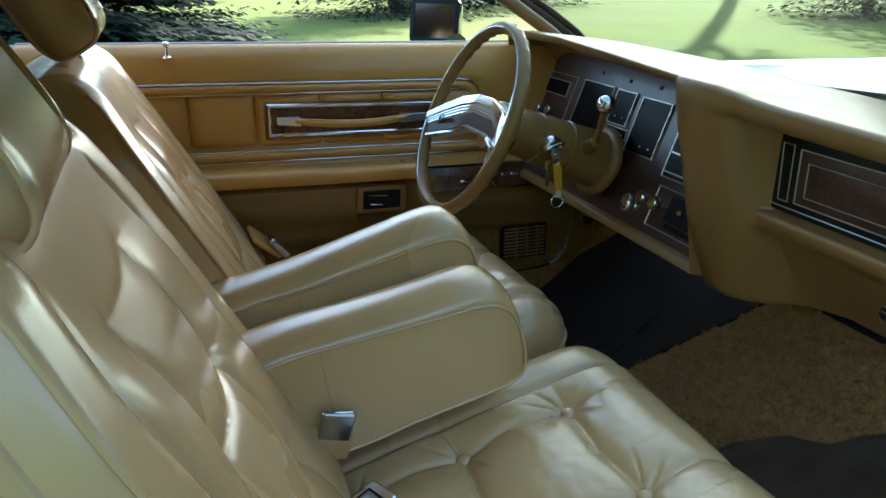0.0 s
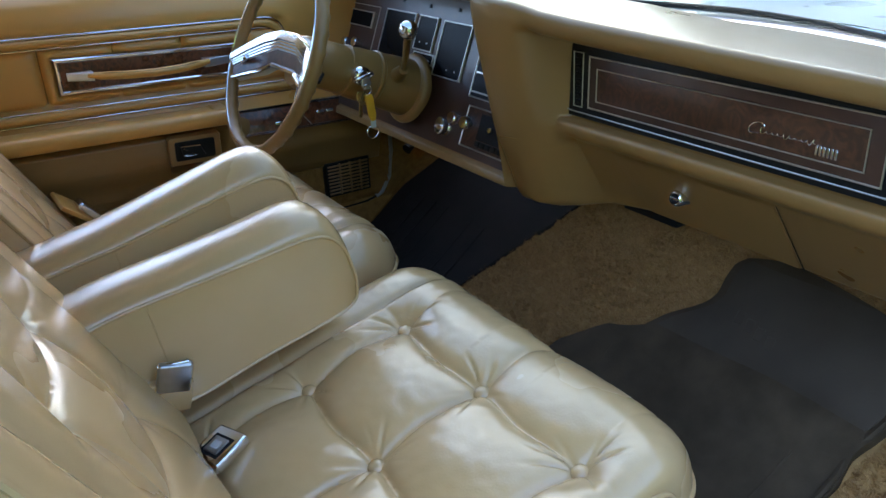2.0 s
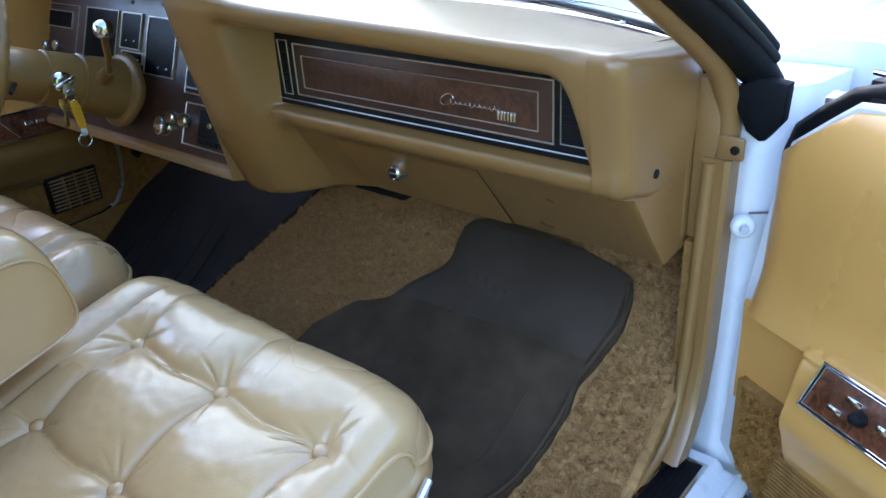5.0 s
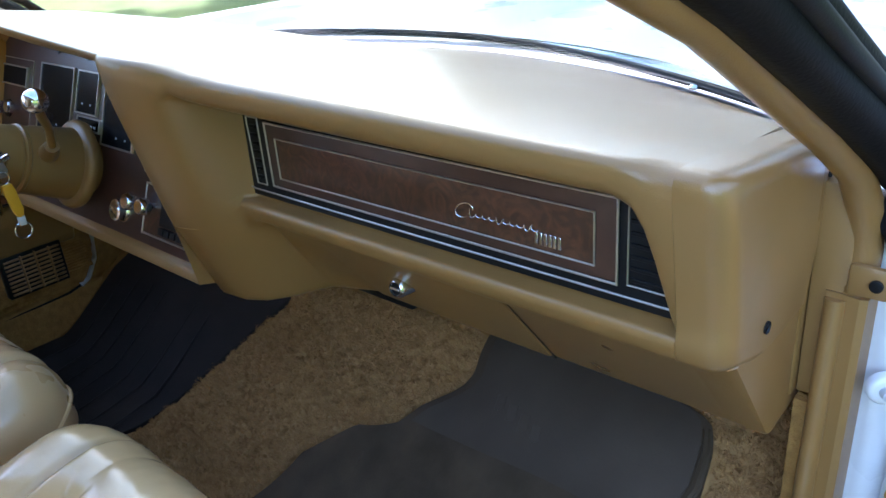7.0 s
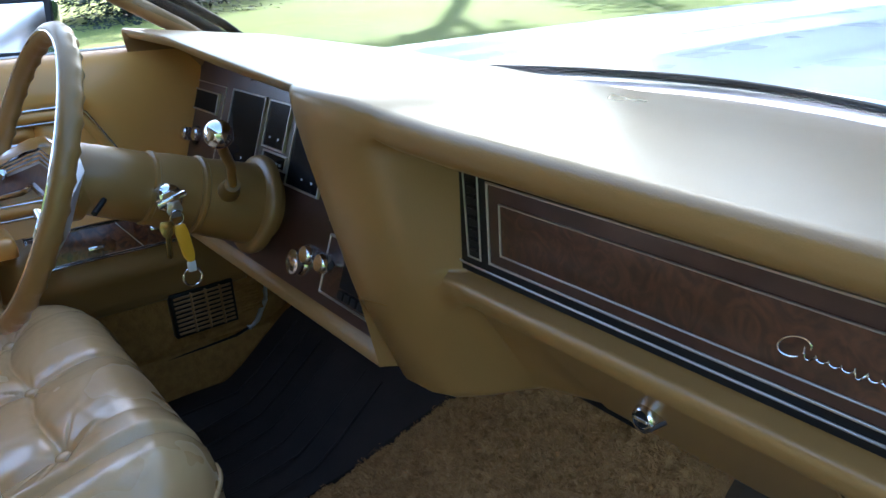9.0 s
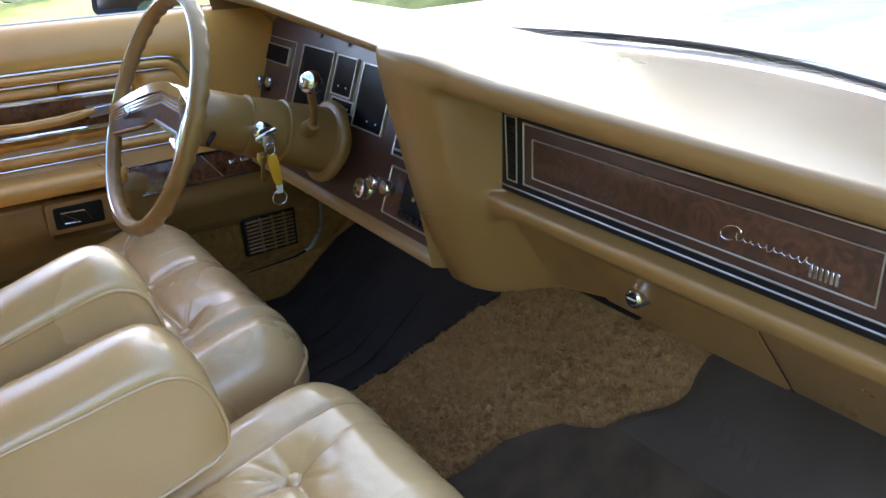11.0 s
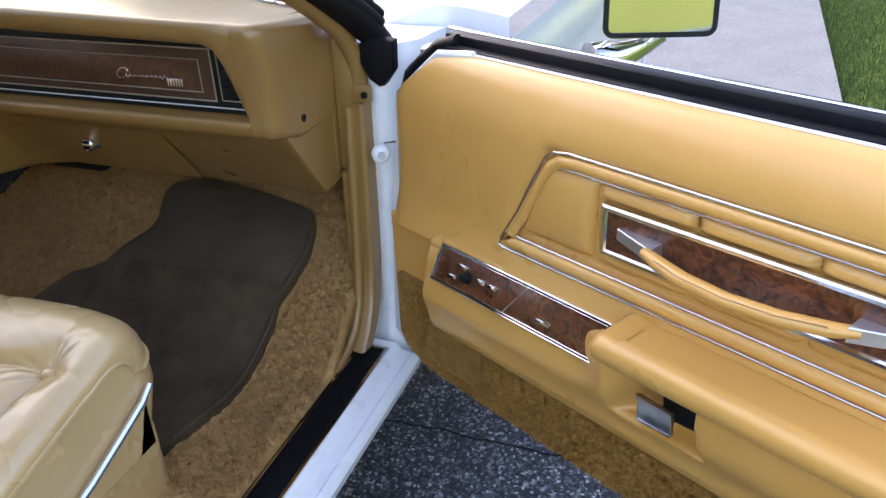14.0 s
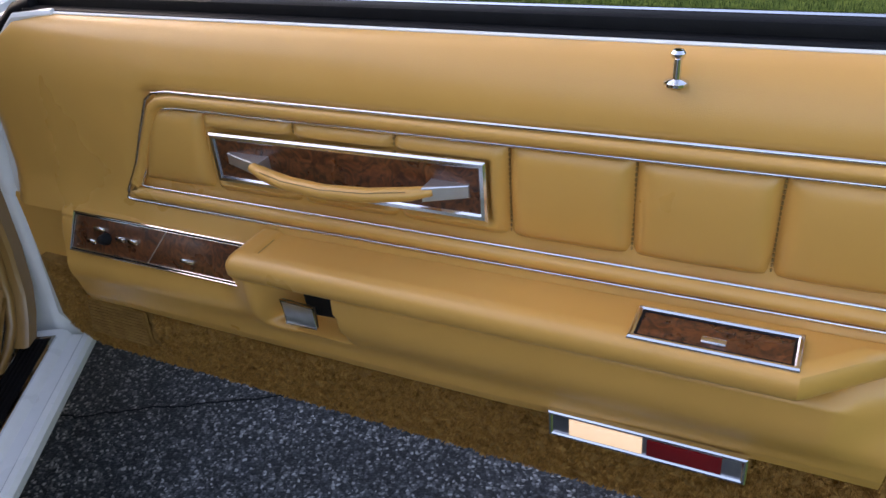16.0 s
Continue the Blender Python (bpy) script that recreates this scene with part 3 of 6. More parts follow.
def armrest(par, label, y0, y1, side, crown, under):
    """side: the outline of the flat cheek, rear to front along the top; crown: how far the rolled top stands over it."""
    n = 26
    ym, hw = (y0 + y1) / 2, (y1 - y0) / 2

    def smooth_ring(r):
        o = []
        m_ = len(r)
        for i in range(m_):
            p0, p1, p2, p3 = r[i - 1], r[i], r[(i + 1) % m_], r[(i + 2) % m_]
            for q_ in range(4):
                u = q_ / 4
                o.append(0.5 * (2 * p1 + (p2 - p0) * u + (2 * p0 - 5 * p1 + 4 * p2 - p3) * u * u + (3 * p1 - p0 - 3 * p2 + p3) * u ** 3))
        return o
    cheek = side + under
    dense = []
    for k in range(n + 1):
        a = math.sin(math.pi * (k / n - 0.5))
        f = (1 - abs(a) ** 2.6) ** 0.62
        row = []
        for i, (x, z) in enumerate(cheek):
            dx, dz = crown[i] if i < len(crown) else (0.0, 0.0)
            row.append(Vector((x + dx * f, ym + hw * a, z + dz * f)))
        dense.append(smooth_ring(row))
    t = part("armrest", loft(dense, True, True), LEATHER, par, label, smooth=62)
    for r, o_ in ((dense[0], -0.0012), (dense[-1], 0.0012)):
        part("piping", tube([p + Vector((0, o_, 0)) for p in r[2:51]], 0.0025, 8), LEATHER, t)
    z_top = [p.z for p in dense[0] if abs(p.x - 0.222) < 0.03]
    part("stitch_line", tube([Vector((0.222, y0 - 0.0006, max(z_top) - 0.004)), Vector((0.230, y0 - 0.0008, 0.755)), Vector((0.240, y0 - 0.0006, 0.69))], 0.0008, 5), LEATHER, t)
    return t


UNDER = [(0.503, 0.721), (0.465, 0.708), (0.355, 0.682), (0.25, 0.655), (0.15, 0.66), (0.09, 0.70)]
CROWN = [(-0.01, 0.018), (-0.01, 0.019), (-0.01, 0.022), (-0.006, 0.028), (0.0, 0.034), (0.003, 0.030), (0.006, 0.018), (0.006, 0.008), (0.005, 0.0)]
armrest(PASSENGER, "cream leather fold-down centre armrest with piped edges", -0.117, -0.004, [(0.09, 0.768), (0.17, 0.803), (0.28, 0.820), (0.37, 0.832), (0.442, 0.842), (0.478, 0.836), (0.500, 0.813), (0.512, 0.775), (0.515, 0.742)], CROWN, UNDER)
armrest(DRIVER, "raised cream leather fold-down armrest", 0.030, 0.143, [(0.07, 0.795), (0.15, 0.822), (0.23, 0.838), (0.34, 0.866), (0.435, 0.889), (0.468, 0.886), (0.489, 0.867), (0.500, 0.830), (0.503, 0.785)], CROWN, [(0.495, 0.74)] + UNDER[1:])


# ---- dashboard details ----
PX = 0.958
PM = axes((PX, 0, 0), (0, -1, 0), (0, 0, 1))  # plate frame: x = -y, y = z, outwards to the rear


def plate(name, pts, depth, mat, lift=0.0, label="", par=None, bevel=0.0008, m=PM):
    return part(name, slab(pts, depth, m @ Matrix.Translation((0, 0, lift)), bevel), mat, par or dashboard, label)


def line(name, pts, width, mat, lift, m=PM, par=None, depth=0.0018, label=""):
    return part(name, frame_bar(pts, width, depth, m @ Matrix.Translation((0, 0, lift)), 0.0004), mat, par or dashboard, label)


def rect(a, b, c, d):
    return [(a, c), (b, c), (b, d), (a, d)]


glove_panel = plate("glove_panel", [(0.060, 0.921), (0.671, 0.921), (0.645, 1.060), (0.064, 1.060)], 0.004, BLACK, -0.003, "black panel with woodgrain inlay and silver lines")
plate("woodgrain_border", rect(0.122, 0.6125, 0.943, 1.0235), 0.003, WOOD_PLAIN, 0.001, "brown woodgrain border", glove_panel)
plate("woodgrain_inlay", rect(0.141, 0.591, 0.956, 1.0065), 0.0022, WOOD, 0.0034, "dark burl woodgrain", glove_panel)
line("silver_frame", rect(0.1195, 0.615, 0.9405, 1.0255), 0.0022, SILVER, 0.0035, par=glove_panel)
line("inner_silver_line", rect(0.1395, 0.5925, 0.9545, 1.008), 0.0015, SILVER, 0.0052, par=glove_panel)
part("lower_silver_line", tube([PM @ Vector((x, z, 0.002)) for x, z in ((0.065, 1.045), (0.0665, 0.936), (0.069, 0.931), (0.075, 0.9295), (0.3, 0.9295), (0.667, 0.9305))], 0.0012, 6), SILVER, glove_panel)
# the air vents at both ends of the panel
for n_, pts in ((0, [(0.083, 0.938), (0.104, 0.938), (0.104, 1.028), (0.080, 1.028)]), (1, [(0.6225, 0.942), (0.662, 0.942), (0.640, 1.027), (0.6225, 1.027)])):
    line("vent_frame", pts, 0.0014, SILVER, 0.001, par=glove_panel)
    for k in range(7):
        z = 0.947 + 0.0112 * k
        xs = (pts[0][0] + 0.003, pts[1][0] - 0.004 - (0.0028 * k if n_ else 0))
        part("vent_slat", box((xs[0], z, 0.000), (xs[1], z + 0.004, 0.003), 0.0006, 1), BLACK, glove_panel, m=PM)
# flowing emblem and a row of upright bars, in silver
emb = []
for k in range(181):
    u = k / 180
    tall = 0.0019 + 0.0046 * max(0, math.sin(2 * math.pi * (2.4 * u + 0.12))) ** 8
    ph = 2 * math.pi * 10 * u
    emb.append(PM @ Vector((0.446 + 0.084 * u + 0.0016 * math.cos(ph) + 0.18 * tall * math.sin(ph), 0.9735 + 0.0015 * u + tall * (math.sin(ph) + 0.55), 0.0066)))
part("script_emblem", tube(emb, 0.00062, 5), CHROME, glove_panel, "flowing silver emblem")
part("emblem_loop", tube([PM @ Vector((0.4415 + 0.0105 * math.cos(a) + 0.005 * math.sin(a), 0.9775 + 0.0085 * math.sin(a), 0.0066)) for a in (0.25 + 5.2 * k / 28 for k in range(29))], 0.00075, 5), CHROME, glove_panel)
for k in range(6):
    part("emblem_bar", box((0.5275 + 0.0052 * k, 0.9615, 0.005), (0.5307 + 0.0052 * k, 0.9745, 0.0070), 0.0003, 1), CHROME, glove_panel, m=PM)

# lower glove-box door, its lock and the seam beside it
GN = Vector((-0.77, 0, -0.64))


def glove_pt(y, z, lift=0.0):
    x = 0.968 + (0.879 - z) * (1.092 - 0.968) / (0.879 - 0.731)
    return Vector((x, y, z)) + GN * lift


gd = loft([[glove_pt(y, z, h) for z in (0.872, 0.84, 0.80, 0.762, 0.742)] for y, h in ((-0.466, -0.004), (-0.463, 0.0015), (-0.459, 0.0026), (-0.30, 0.003), (-0.16, 0.0024), (-0.155, -0.004))])
for v in gd.verts:
    v.co.y += (0.10 * (0.872 - v.co.z) - 0.004) * (1 if v.co.y < -0.4 else 0)
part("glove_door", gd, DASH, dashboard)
part("door_seam", tube([glove_pt(-0.4715 + 0.10 * (0.872 - z), z, 0.0002) for z in (0.872, 0.83, 0.78, 0.738)], 0.0014, 6), BLACK, dashboard)
GK = axes(glove_pt(-0.277, 0.823, 0.008), (0, -1, 0), (0.1, 0, 1))
knob_g = part("glove_lock", lathe([(0.0135, -0.03), (0.0135, 0.006), (0.0115, 0.010), (0.0095, 0.011), (0.009, 0.0085), (0.0, 0.0085)], 28, GK), CHROME, dashboard, "round chrome glove-box lock")
part("keyhole", lathe([(0.0, 0.0088), (0.0082, 0.0088), (0.0082, 0.0095), (0.0, 0.0095)], 24, GK), BLACK, knob_g)
part("lock_bar", box((-0.008, -0.0018, 0.008), (0.008, 0.0018, 0.0115), 0.0006, 1), CHROME, knob_g, m=GK)
# seam across the centre pod, end screws, brackets
part("pod_seam", tube([Vector(p) for p in ((0.958, -0.045, 0.878), (0.936, -0.031, 0.8735), (0.9035, 0.0, 0.8715), (0.894, 0.04, 0.869), (0.90, 0.056, 0.869))], 0.0013, 6), THREAD, dashboard)
for x, z, r in ((1.024, 0.900, 0.0052), (1.150, 1.005, 0.003), (1.185, 0.985, 0.003)):
    part("screw_hole", lathe([(0.0, 0.0), (r, 0.0), (r * 1.2, 0.0015), (r * 1.2, -0.004)], 14, axes((x, -0.7245, z), (1, 0, 0), (0, 0, 1))), BLACK, dashboard)
part("end_plate", slab([(1.132, 0.960), (1.155, 0.955), (1.215, 0.985), (1.205, 1.022), (1.17, 1.032), (1.132, 1.02)], 0.008, axes((0, -0.716, 0), (1, 0, 0), (0, 0, 1)), 0.002), DASH, dashboard)
part("bracket", box((1.10, -0.20, 0.715), (1.19, -0.07, 0.745), 0.004), BLACK, dashboard, "black metal bracket under the dash")
part("lower_end_panel", loft([[Vector((x, y, z)) for x, z in fillet([(0.9685 + d, 0.8785, 0), (1.0918 - d, 0.7312 + d, 0.012), (1.19, 0.752, 0.02), (1.225, 0.99, 0.0), (1.13, 1.03, 0)], 4)] for y, d in ((-0.6948, 0.0), (-0.704, 0.0), (-0.714, 0.003), (-0.7185, 0.010))], True, True), DASH, dashboard, smooth=40)

# ---- instrument panel ----
IPM = axes((1.026 - 0.0, 0, 1.017), (0, -1, 0), Vector((0.38, 0, 1)))
if (IPM.to_3x3() @ Vector((0, 0, 1))).x > 0:
    IPM = IPM @ pose(0, 0, 0, 180, 0, 0)
KZ = 1 / math.cos(math.atan(0.38))


def ipp(y, z):
    return (-y, (z - 1.017) * KZ)


def iprect(y0, y1, z0, z1):
    return [ipp(y0, z0), ipp(y1, z0), ipp(y1, z1), ipp(y0, z1)]


instrument_panel = thing("instrument_panel", "brown woodgrain instrument panel with dark dials and chrome knobs", "instrument panel", (1.0, 0.45, 0.80))
part("fascia", slab([ipp(0.848, 0.782), ipp(0.062, 0.782), ipp(0.062, 1.07), ipp(0.848, 1.07)], 0.004, IPM), WOOD_PLAIN, instrument_panel)
for nm, r in (("clock", (0.834, 0.715, 0.972, 1.003)), ("gauge", (0.650, 0.520, 0.906, 1.018)), ("gauge", (0.500, 0.428, 0.952, 1.017)), ("warning_light", (0.490, 0.412, 0.926, 0.943)), ("gauge", (0.398, 0.298, 0.911, 1.015))):
    g = part(nm, slab(iprect(*r), 0.0035, IPM @ Matrix.Translation((0, 0, 0.0035))), DIAL, instrument_panel, "black dial window")
    part("bezel", frame_bar(iprect(r[0] + 0.003, r[1] - 0.003, r[2] - 0.003, r[3] + 0.003), 0.0028, 0.005, IPM @ Matrix.Translation((0, 0, 0.004))), SILVER, g)
    if nm == "warning_light":
        for k in range(4):
            part("lettering", slab(iprect(r[1] + 0.012 + 0.012 * k + 0.007, r[1] + 0.012 + 0.012 * k, 0.929, 0.933), 0.0006, IPM @ Matrix.Translation((0, 0, 0.007))), PALE_LINE, g)
    if nm == "gauge":
        for k in range(2):
            part("needle_mark", slab(iprect(r[1] + 0.02 + 0.03 * k + 0.004, r[1] + 0.02 + 0.03 * k, r[2] + 0.012, r[2] + 0.015), 0.0006, IPM @ Matrix.Translation((0, 0, 0.007))), PALE_LINE, g)
part("left_frame", frame_bar(iprect(0.862, 0.690, 0.88, 1.02), 0.0018, 0.002, IPM @ Matrix.Translation((0, 0, 0.004))), SILVER, instrument_panel)


def knob(name, y, z, r, l, mat=CHROME, par=None, label=""):
    p = ipp(y, z)
    return part(name, lathe([(r * 0.45, 0.0), (r * 0.45, l * 0.45), (r * 0.95, l * 0.5), (r, l * 0.6), (r, l * 0.9), (r * 0.8, l), (0, l)], 22, IPM @ Matrix.Translation((p[0], p[1], 0.004))), mat, par or instrument_panel, label)


k1 = knob("light_switch", 0.790, 0.925, 0.013, 0.03)
part("collar", lathe([(0.018, 0), (0.018, 0.004), (0.014, 0.006), (0.0, 0.006)], 22, IPM @ Matrix.Translation((*ipp(0.79, 0.925), 0.004))), BLACK, k1)
knob("wiper_switch", 0.745, 0.930, 0.012, 0.026)
lg = knob("cigar_lighter", 0.299, 0.820, 0.018, 0.022)
part("ring", lathe([(0.021, 0), (0.021, 0.006), (0.018, 0.010), (0.012, 0.010), (0.012, 0.0)], 24, IPM @ Matrix.Translation((*ipp(0.299, 0.820), 0.003))), CHROME, lg)
for y, z in ((0.591, 1.043), (0.474, 1.040), (0.36, 1.042)):
    knob("screw", y, z, 0.0045, 0.003, BLACK)
# centre air vent and radio
cv_ = part("air_vent", slab(iprect(0.245, 0.075, 0.893, 1.0), 0.003, IPM @ Matrix.Translation((0, 0, 0.004))), BLACK, instrument_panel, "black centre air vent with chrome louvres")
for k in range(8):
    part("louvre", slab(iprect(0.240, 0.08, 0.899 + 0.012 * k, 0.902 + 0.012 * k), 0.006, IPM @ Matrix.Translation((0, 0, 0.006))), SILVER if k % 3 == 0 else BLACK, cv_)
part("bezel", frame_bar(iprect(0.249, 0.072, 0.889, 1.004), 0.003, 0.005, IPM @ Matrix.Translation((0, 0, 0.004))), SILVER, cv_)
radio = part("radio", slab(iprect(0.235, 0.075, 0.80, 0.872), 0.003, IPM @ Matrix.Translation((0, 0, 0.004))), WOOD, instrument_panel, "woodgrain radio plate with chrome frame")
part("bezel", frame_bar(iprect(0.238, 0.072, 0.797, 0.875), 0.003, 0.005, IPM @ Matrix.Translation((0, 0, 0.004))), SILVER, radio)
part("dial_window", slab(iprect(0.185, 0.09, 0.818, 0.866), 0.004, IPM @ Matrix.Translation((0, 0, 0.006))), BLACK, radio)
for k in range(5):
    part("push_button", slab(iprect(0.178 - 0.017 * k, 0.165 - 0.017 * k, 0.806, 0.816), 0.010, IPM @ Matrix.Translation((0, 0, 0.006)), 0.001), BLACK, radio)
for y in (0.248, 0.205):
    knob("radio_knob", y, 0.842, 0.014, 0.034, CHROME, radio)
knob("radio_knob_cap", 0.14, 0.842, 0.006, 0.016, CHROME, radio)

# ---- steering wheel, column and keys ----
WHEEL_C, WHEEL_R, WHEEL_Q = Vector((0.640, 0.440, 0.990)), 0.190, radians(24)
wheel_up = Vector((math.sin(WHEEL_Q), 0, math.cos(WHEEL_Q)))
WM = axes(WHEEL_C, (0, -1, 0), wheel_up)  # x to the driver's right, y up the rim, z to the driver
steering_wheel = thing("steering_wheel", "tan steering wheel with chrome and woodgrain spokes", "steering wheel", WHEEL_C)
NR = 144
rim = []
for k in range(NR):
    a = 2 * math.pi * k / NR
    ridge = 0.0022 * max(0, math.cos(a * 36))
    sec = []
    for q_ in range(14):
        b = 2 * math.pi * q_ / 14
        rr = 0.0115 + (ridge if math.sin(b) < 0.3 else 0)
        sec.append(Vector(((WHEEL_R + rr * math.cos(b)) * math.cos(a), (WHEEL_R + rr * math.cos(b)) * math.sin(a), rr * math.sin(b) * 1.15)))
    rim.append(sec)
part("rim", loft(rim, True, False, True), PLASTIC, steering_wheel, m=WM)
part("rim_stripe", tube([(WHEEL_R * math.cos(a) * 0.985, WHEEL_R * math.sin(a) * 0.985, 0.0128) for a in (2 * math.pi * k / 96 for k in range(96))], 0.0016, 6, True), CHROME, steering_wheel, m=WM)
sp_top = [(-0.186, -0.026), (-0.140, 0.008), (-0.104, 0.036), (-0.035, 0.053), (0.035, 0.053), (0.104, 0.036), (0.140, 0.008), (0.186, -0.026)]
sp_bot = [(-0.176, -0.078), (-0.138, -0.060), (-0.100, -0.042), (-0.060, -0.022), (0.060, -0.022), (0.100, -0.042), (0.138, -0.060), (0.176, -0.078)]


SPM = WM


def spoke_band(f0, f1, z0, z1, edge=0.002):
    """A band between two fractions of the spoke's height, dished away from the driver."""
    secs = []
    for (tx, ty), (bx, by) in zip(sp_top, sp_bot):
        rise = -0.034 * (1 - smoothstep((abs(tx) - 0.085) / 0.10))
        p, q = Vector((tx, ty)).lerp(Vector((bx, by)), f0), Vector((tx, ty)).lerp(Vector((bx, by)), f1)
        secs.append([Vector((*p, z0 + rise)), Vector((*p, z1 + rise - edge)), Vector((*p.lerp(q, 0.06), z1 + rise)), Vector((*q.lerp(p, 0.06), z1 + rise)), Vector((*q, z1 + rise - edge)), Vector((*q, z0 + rise))])
    return loft(secs, True, True)


spoke = part("spoke", spoke_band(0.0, 1.0, -0.012, 0.008), PALE_LINE, steering_wheel, "chrome-trimmed hub bar", m=SPM)
part("chrome_cap", spoke_band(-0.02, 0.24, 0.006, 0.016), CHROME, spoke, m=SPM)
for f0, f1, mat, z in ((0.26, 0.31, CHROME, 0.013), (0.34, 0.39, CHROME, 0.012), (0.42, 0.47, CHROME, 0.011)):
    part("chrome_line", spoke_band(f0, f1, 0.006, z), mat, spoke, m=SPM)
part("woodgrain_inlay", spoke_band(0.50, 0.90, 0.004, 0.0095), WOOD, spoke, m=SPM)
part("lower_trim", spoke_band(0.93, 1.0, 0.004, 0.012), CHROME, spoke, m=SPM)
for s in (-1, 1):
    part("horn_button", box((-0.022, -0.005, -0.004), (0.022, 0.005, 0.006), 0.002, 2, SPM @ pose(0.140 * s, -0.030, -0.004, 0, 18 * s, -34 * s)), CHROME, spoke)
part("hub", lathe([(0.0, -0.075), (0.045, -0.075), (0.05, -0.06), (0.045, -0.048), (0.0, -0.044)], 28, WM), PLASTIC, steering_wheel)

COL_A, COL_B = Vector((0.690, 0.438, 0.980)), Vector((1.005, 0.438, 0.855))
col_dir = (COL_B - COL_A).normalized()
CM = axes(COL_A, (0, 1, 0), col_dir.cross(Vector((0, 1, 0))))
CM = CM if (CM.to_3x3() @ Vector((0, 0, 1))).dot(col_dir) > 0 else CM @ pose(0, 0, 0, 180, 0, 0)
steering_column = thing("steering_column", "tan steering column with chrome-tipped shift lever and ignition lock", "steering column", (0.95, 0.432, 0.80))
part("upper_shroud", lathe([(0.0, -0.01), (0.042, -0.005), (0.047, 0.01), (0.049, 0.05), (0.050, 0.095), (0.048, 0.100), (0.0, 0.1)], 36, CM), PLASTIC, steering_column)
part("collar", lathe([(0.048, 0.099), (0.053, 0.101), (0.053, 0.106), (0.050, 0.108)], 36, CM), PLASTIC, steering_column)
part("middle_shroud", lathe([(0.051, 0.107), (0.054, 0.13), (0.055, 0.165), (0.052, 0.168), (0.0, 0.168)], 36, CM), PLASTIC, steering_column)
part("collar", lathe([(0.053, 0.167), (0.058, 0.170), (0.058, 0.175), (0.055, 0.178)], 36, CM), PLASTIC, steering_column)
part("lower_shroud", lathe([(0.055, 0.177), (0.058, 0.20), (0.061, 0.25), (0.063, 0.268), (0.050, 0.27), (0.050, 0.36)], 36, CM), PLASTIC, steering_column)
part("flange", lathe([(0.060, 0.258), (0.070, 0.260), (0.075, 0.264), (0.077, 0.270), (0.075, 0.277), (0.068, 0.280), (0.0, 0.280)], 40, CM), PLASTIC, steering_column)
LROOT, BALL = Vector((0.878, 0.345, 0.945)), Vector((0.832, 0.238, 1.040))
part("lever_boss", tube([Vector((0.885, 0.385, 0.925)), LROOT], [0.016, 0.011], 16), PLASTIC, steering_column)
lever = part("shift_lever", tube([LROOT, LROOT.lerp(BALL, 0.3) + Vector((0.008, 0.01, 0.004)), LROOT.lerp(BALL, 0.7), BALL], [0.006, 0.0065, 0.007, 0.006], 12), PLASTIC, steering_column)
part("chrome_ball", lathe([(0.018 * math.sin(math.pi * k / 14), -0.018 * math.cos(math.pi * k / 14)) for k in range(15)], 24, Matrix.Translation(BALL)), CHROME, lever, "polished chrome shift knob")
part("tan_button", lathe([(0.0, 0.002), (0.006, 0.001), (0.006, -0.003)], 16, axes(BALL + Vector((-0.0125, -0.0095, 0.002)), (0, 1, 0), (0.3, 0, 1))), PLASTIC, lever)
KEY = Vector((0.799, 0.384, 0.937))
KMx = axes(KEY + Vector((0, -0.004, 0)), (1, 0, -0.35), Vector((0.35, 0, 1)))
KMx = KMx if (KMx.to_3x3() @ Vector((0, 0, 1))).y < 0 else KMx @ pose(0, 0, 0, 180, 0, 0)
ign = part("ignition_lock", lathe([(0.019, -0.02), (0.019, 0.006), (0.016, 0.010), (0.0125, 0.011), (0.012, 0.014), (0.0, 0.014)], 28, KMx), CHROME, steering_column, "chrome ignition lock")
part("lock_wing", box((-0.021, -0.0045, 0.006), (0.021, 0.0045, 0.017), 0.002, 2, KMx @ pose(0, 0, 0, 0, 0, 35)), CHROME, ign)
part("hazard_button", tube([COL_A + Vector((0.03, -0.045, -0.03)), COL_A + Vector((0.01, -0.066, -0.04))], 0.004, 10), BLACK, steering_column)
keys = thing("key_ring", "brass car keys and a yellow fob hanging from the ignition", "keys", KEY + Vector((0, -0.022, -0.11)))
KY = KEY.y - 0.021
part("ignition_key", slab([(-0.008, -0.002), (0.008, -0.002), (0.011, -0.014), (0.007, -0.024), (-0.007, -0.024), (-0.011, -0.014)], 0.002, axes((KEY.x, KY, KEY.z), (1, 0, 0), (0, 0, 1)), 0.0005), BRUSHED, keys)
part("key", slab([(-0.009, 0), (0.009, 0), (0.011, -0.010), (0.007, -0.020), (0.004, -0.022), (0.004, -0.050), (0.0, -0.054), (-0.004, -0.050), (-0.004, -0.022), (-0.007, -0.020), (-0.011, -0.010)], 0.002, axes((KEY.x - 0.014, KY - 0.003, KEY.z - 0.026), (1, 0, -0.1), (0.1, 0, 1)), 0.0005), GOLD, keys, "brass key")
fob = part("fob", slab([(-0.007, 0), (0.007, 0), (0.009, -0.012), (0.008, -0.046), (0.004, -0.056), (-0.004, -0.056), (-0.008, -0.046), (-0.009, -0.012)], 0.005, axes((KEY.x + 0.001, KY - 0.004, KEY.z - 0.034), (1, 0, 0.12), (-0.12, 0, 1)), 0.0015, r=0.003), YELLOW, keys, "worn yellow plastic fob")
part("fob_tip", box((-0.006, -0.001, -0.070), (0.006, 0.004, -0.054), 0.002, 2, Matrix.Translation((KEY.x + 0.007, KY - 0.008, KEY.z - 0.034))), PALE_LINE, fob)
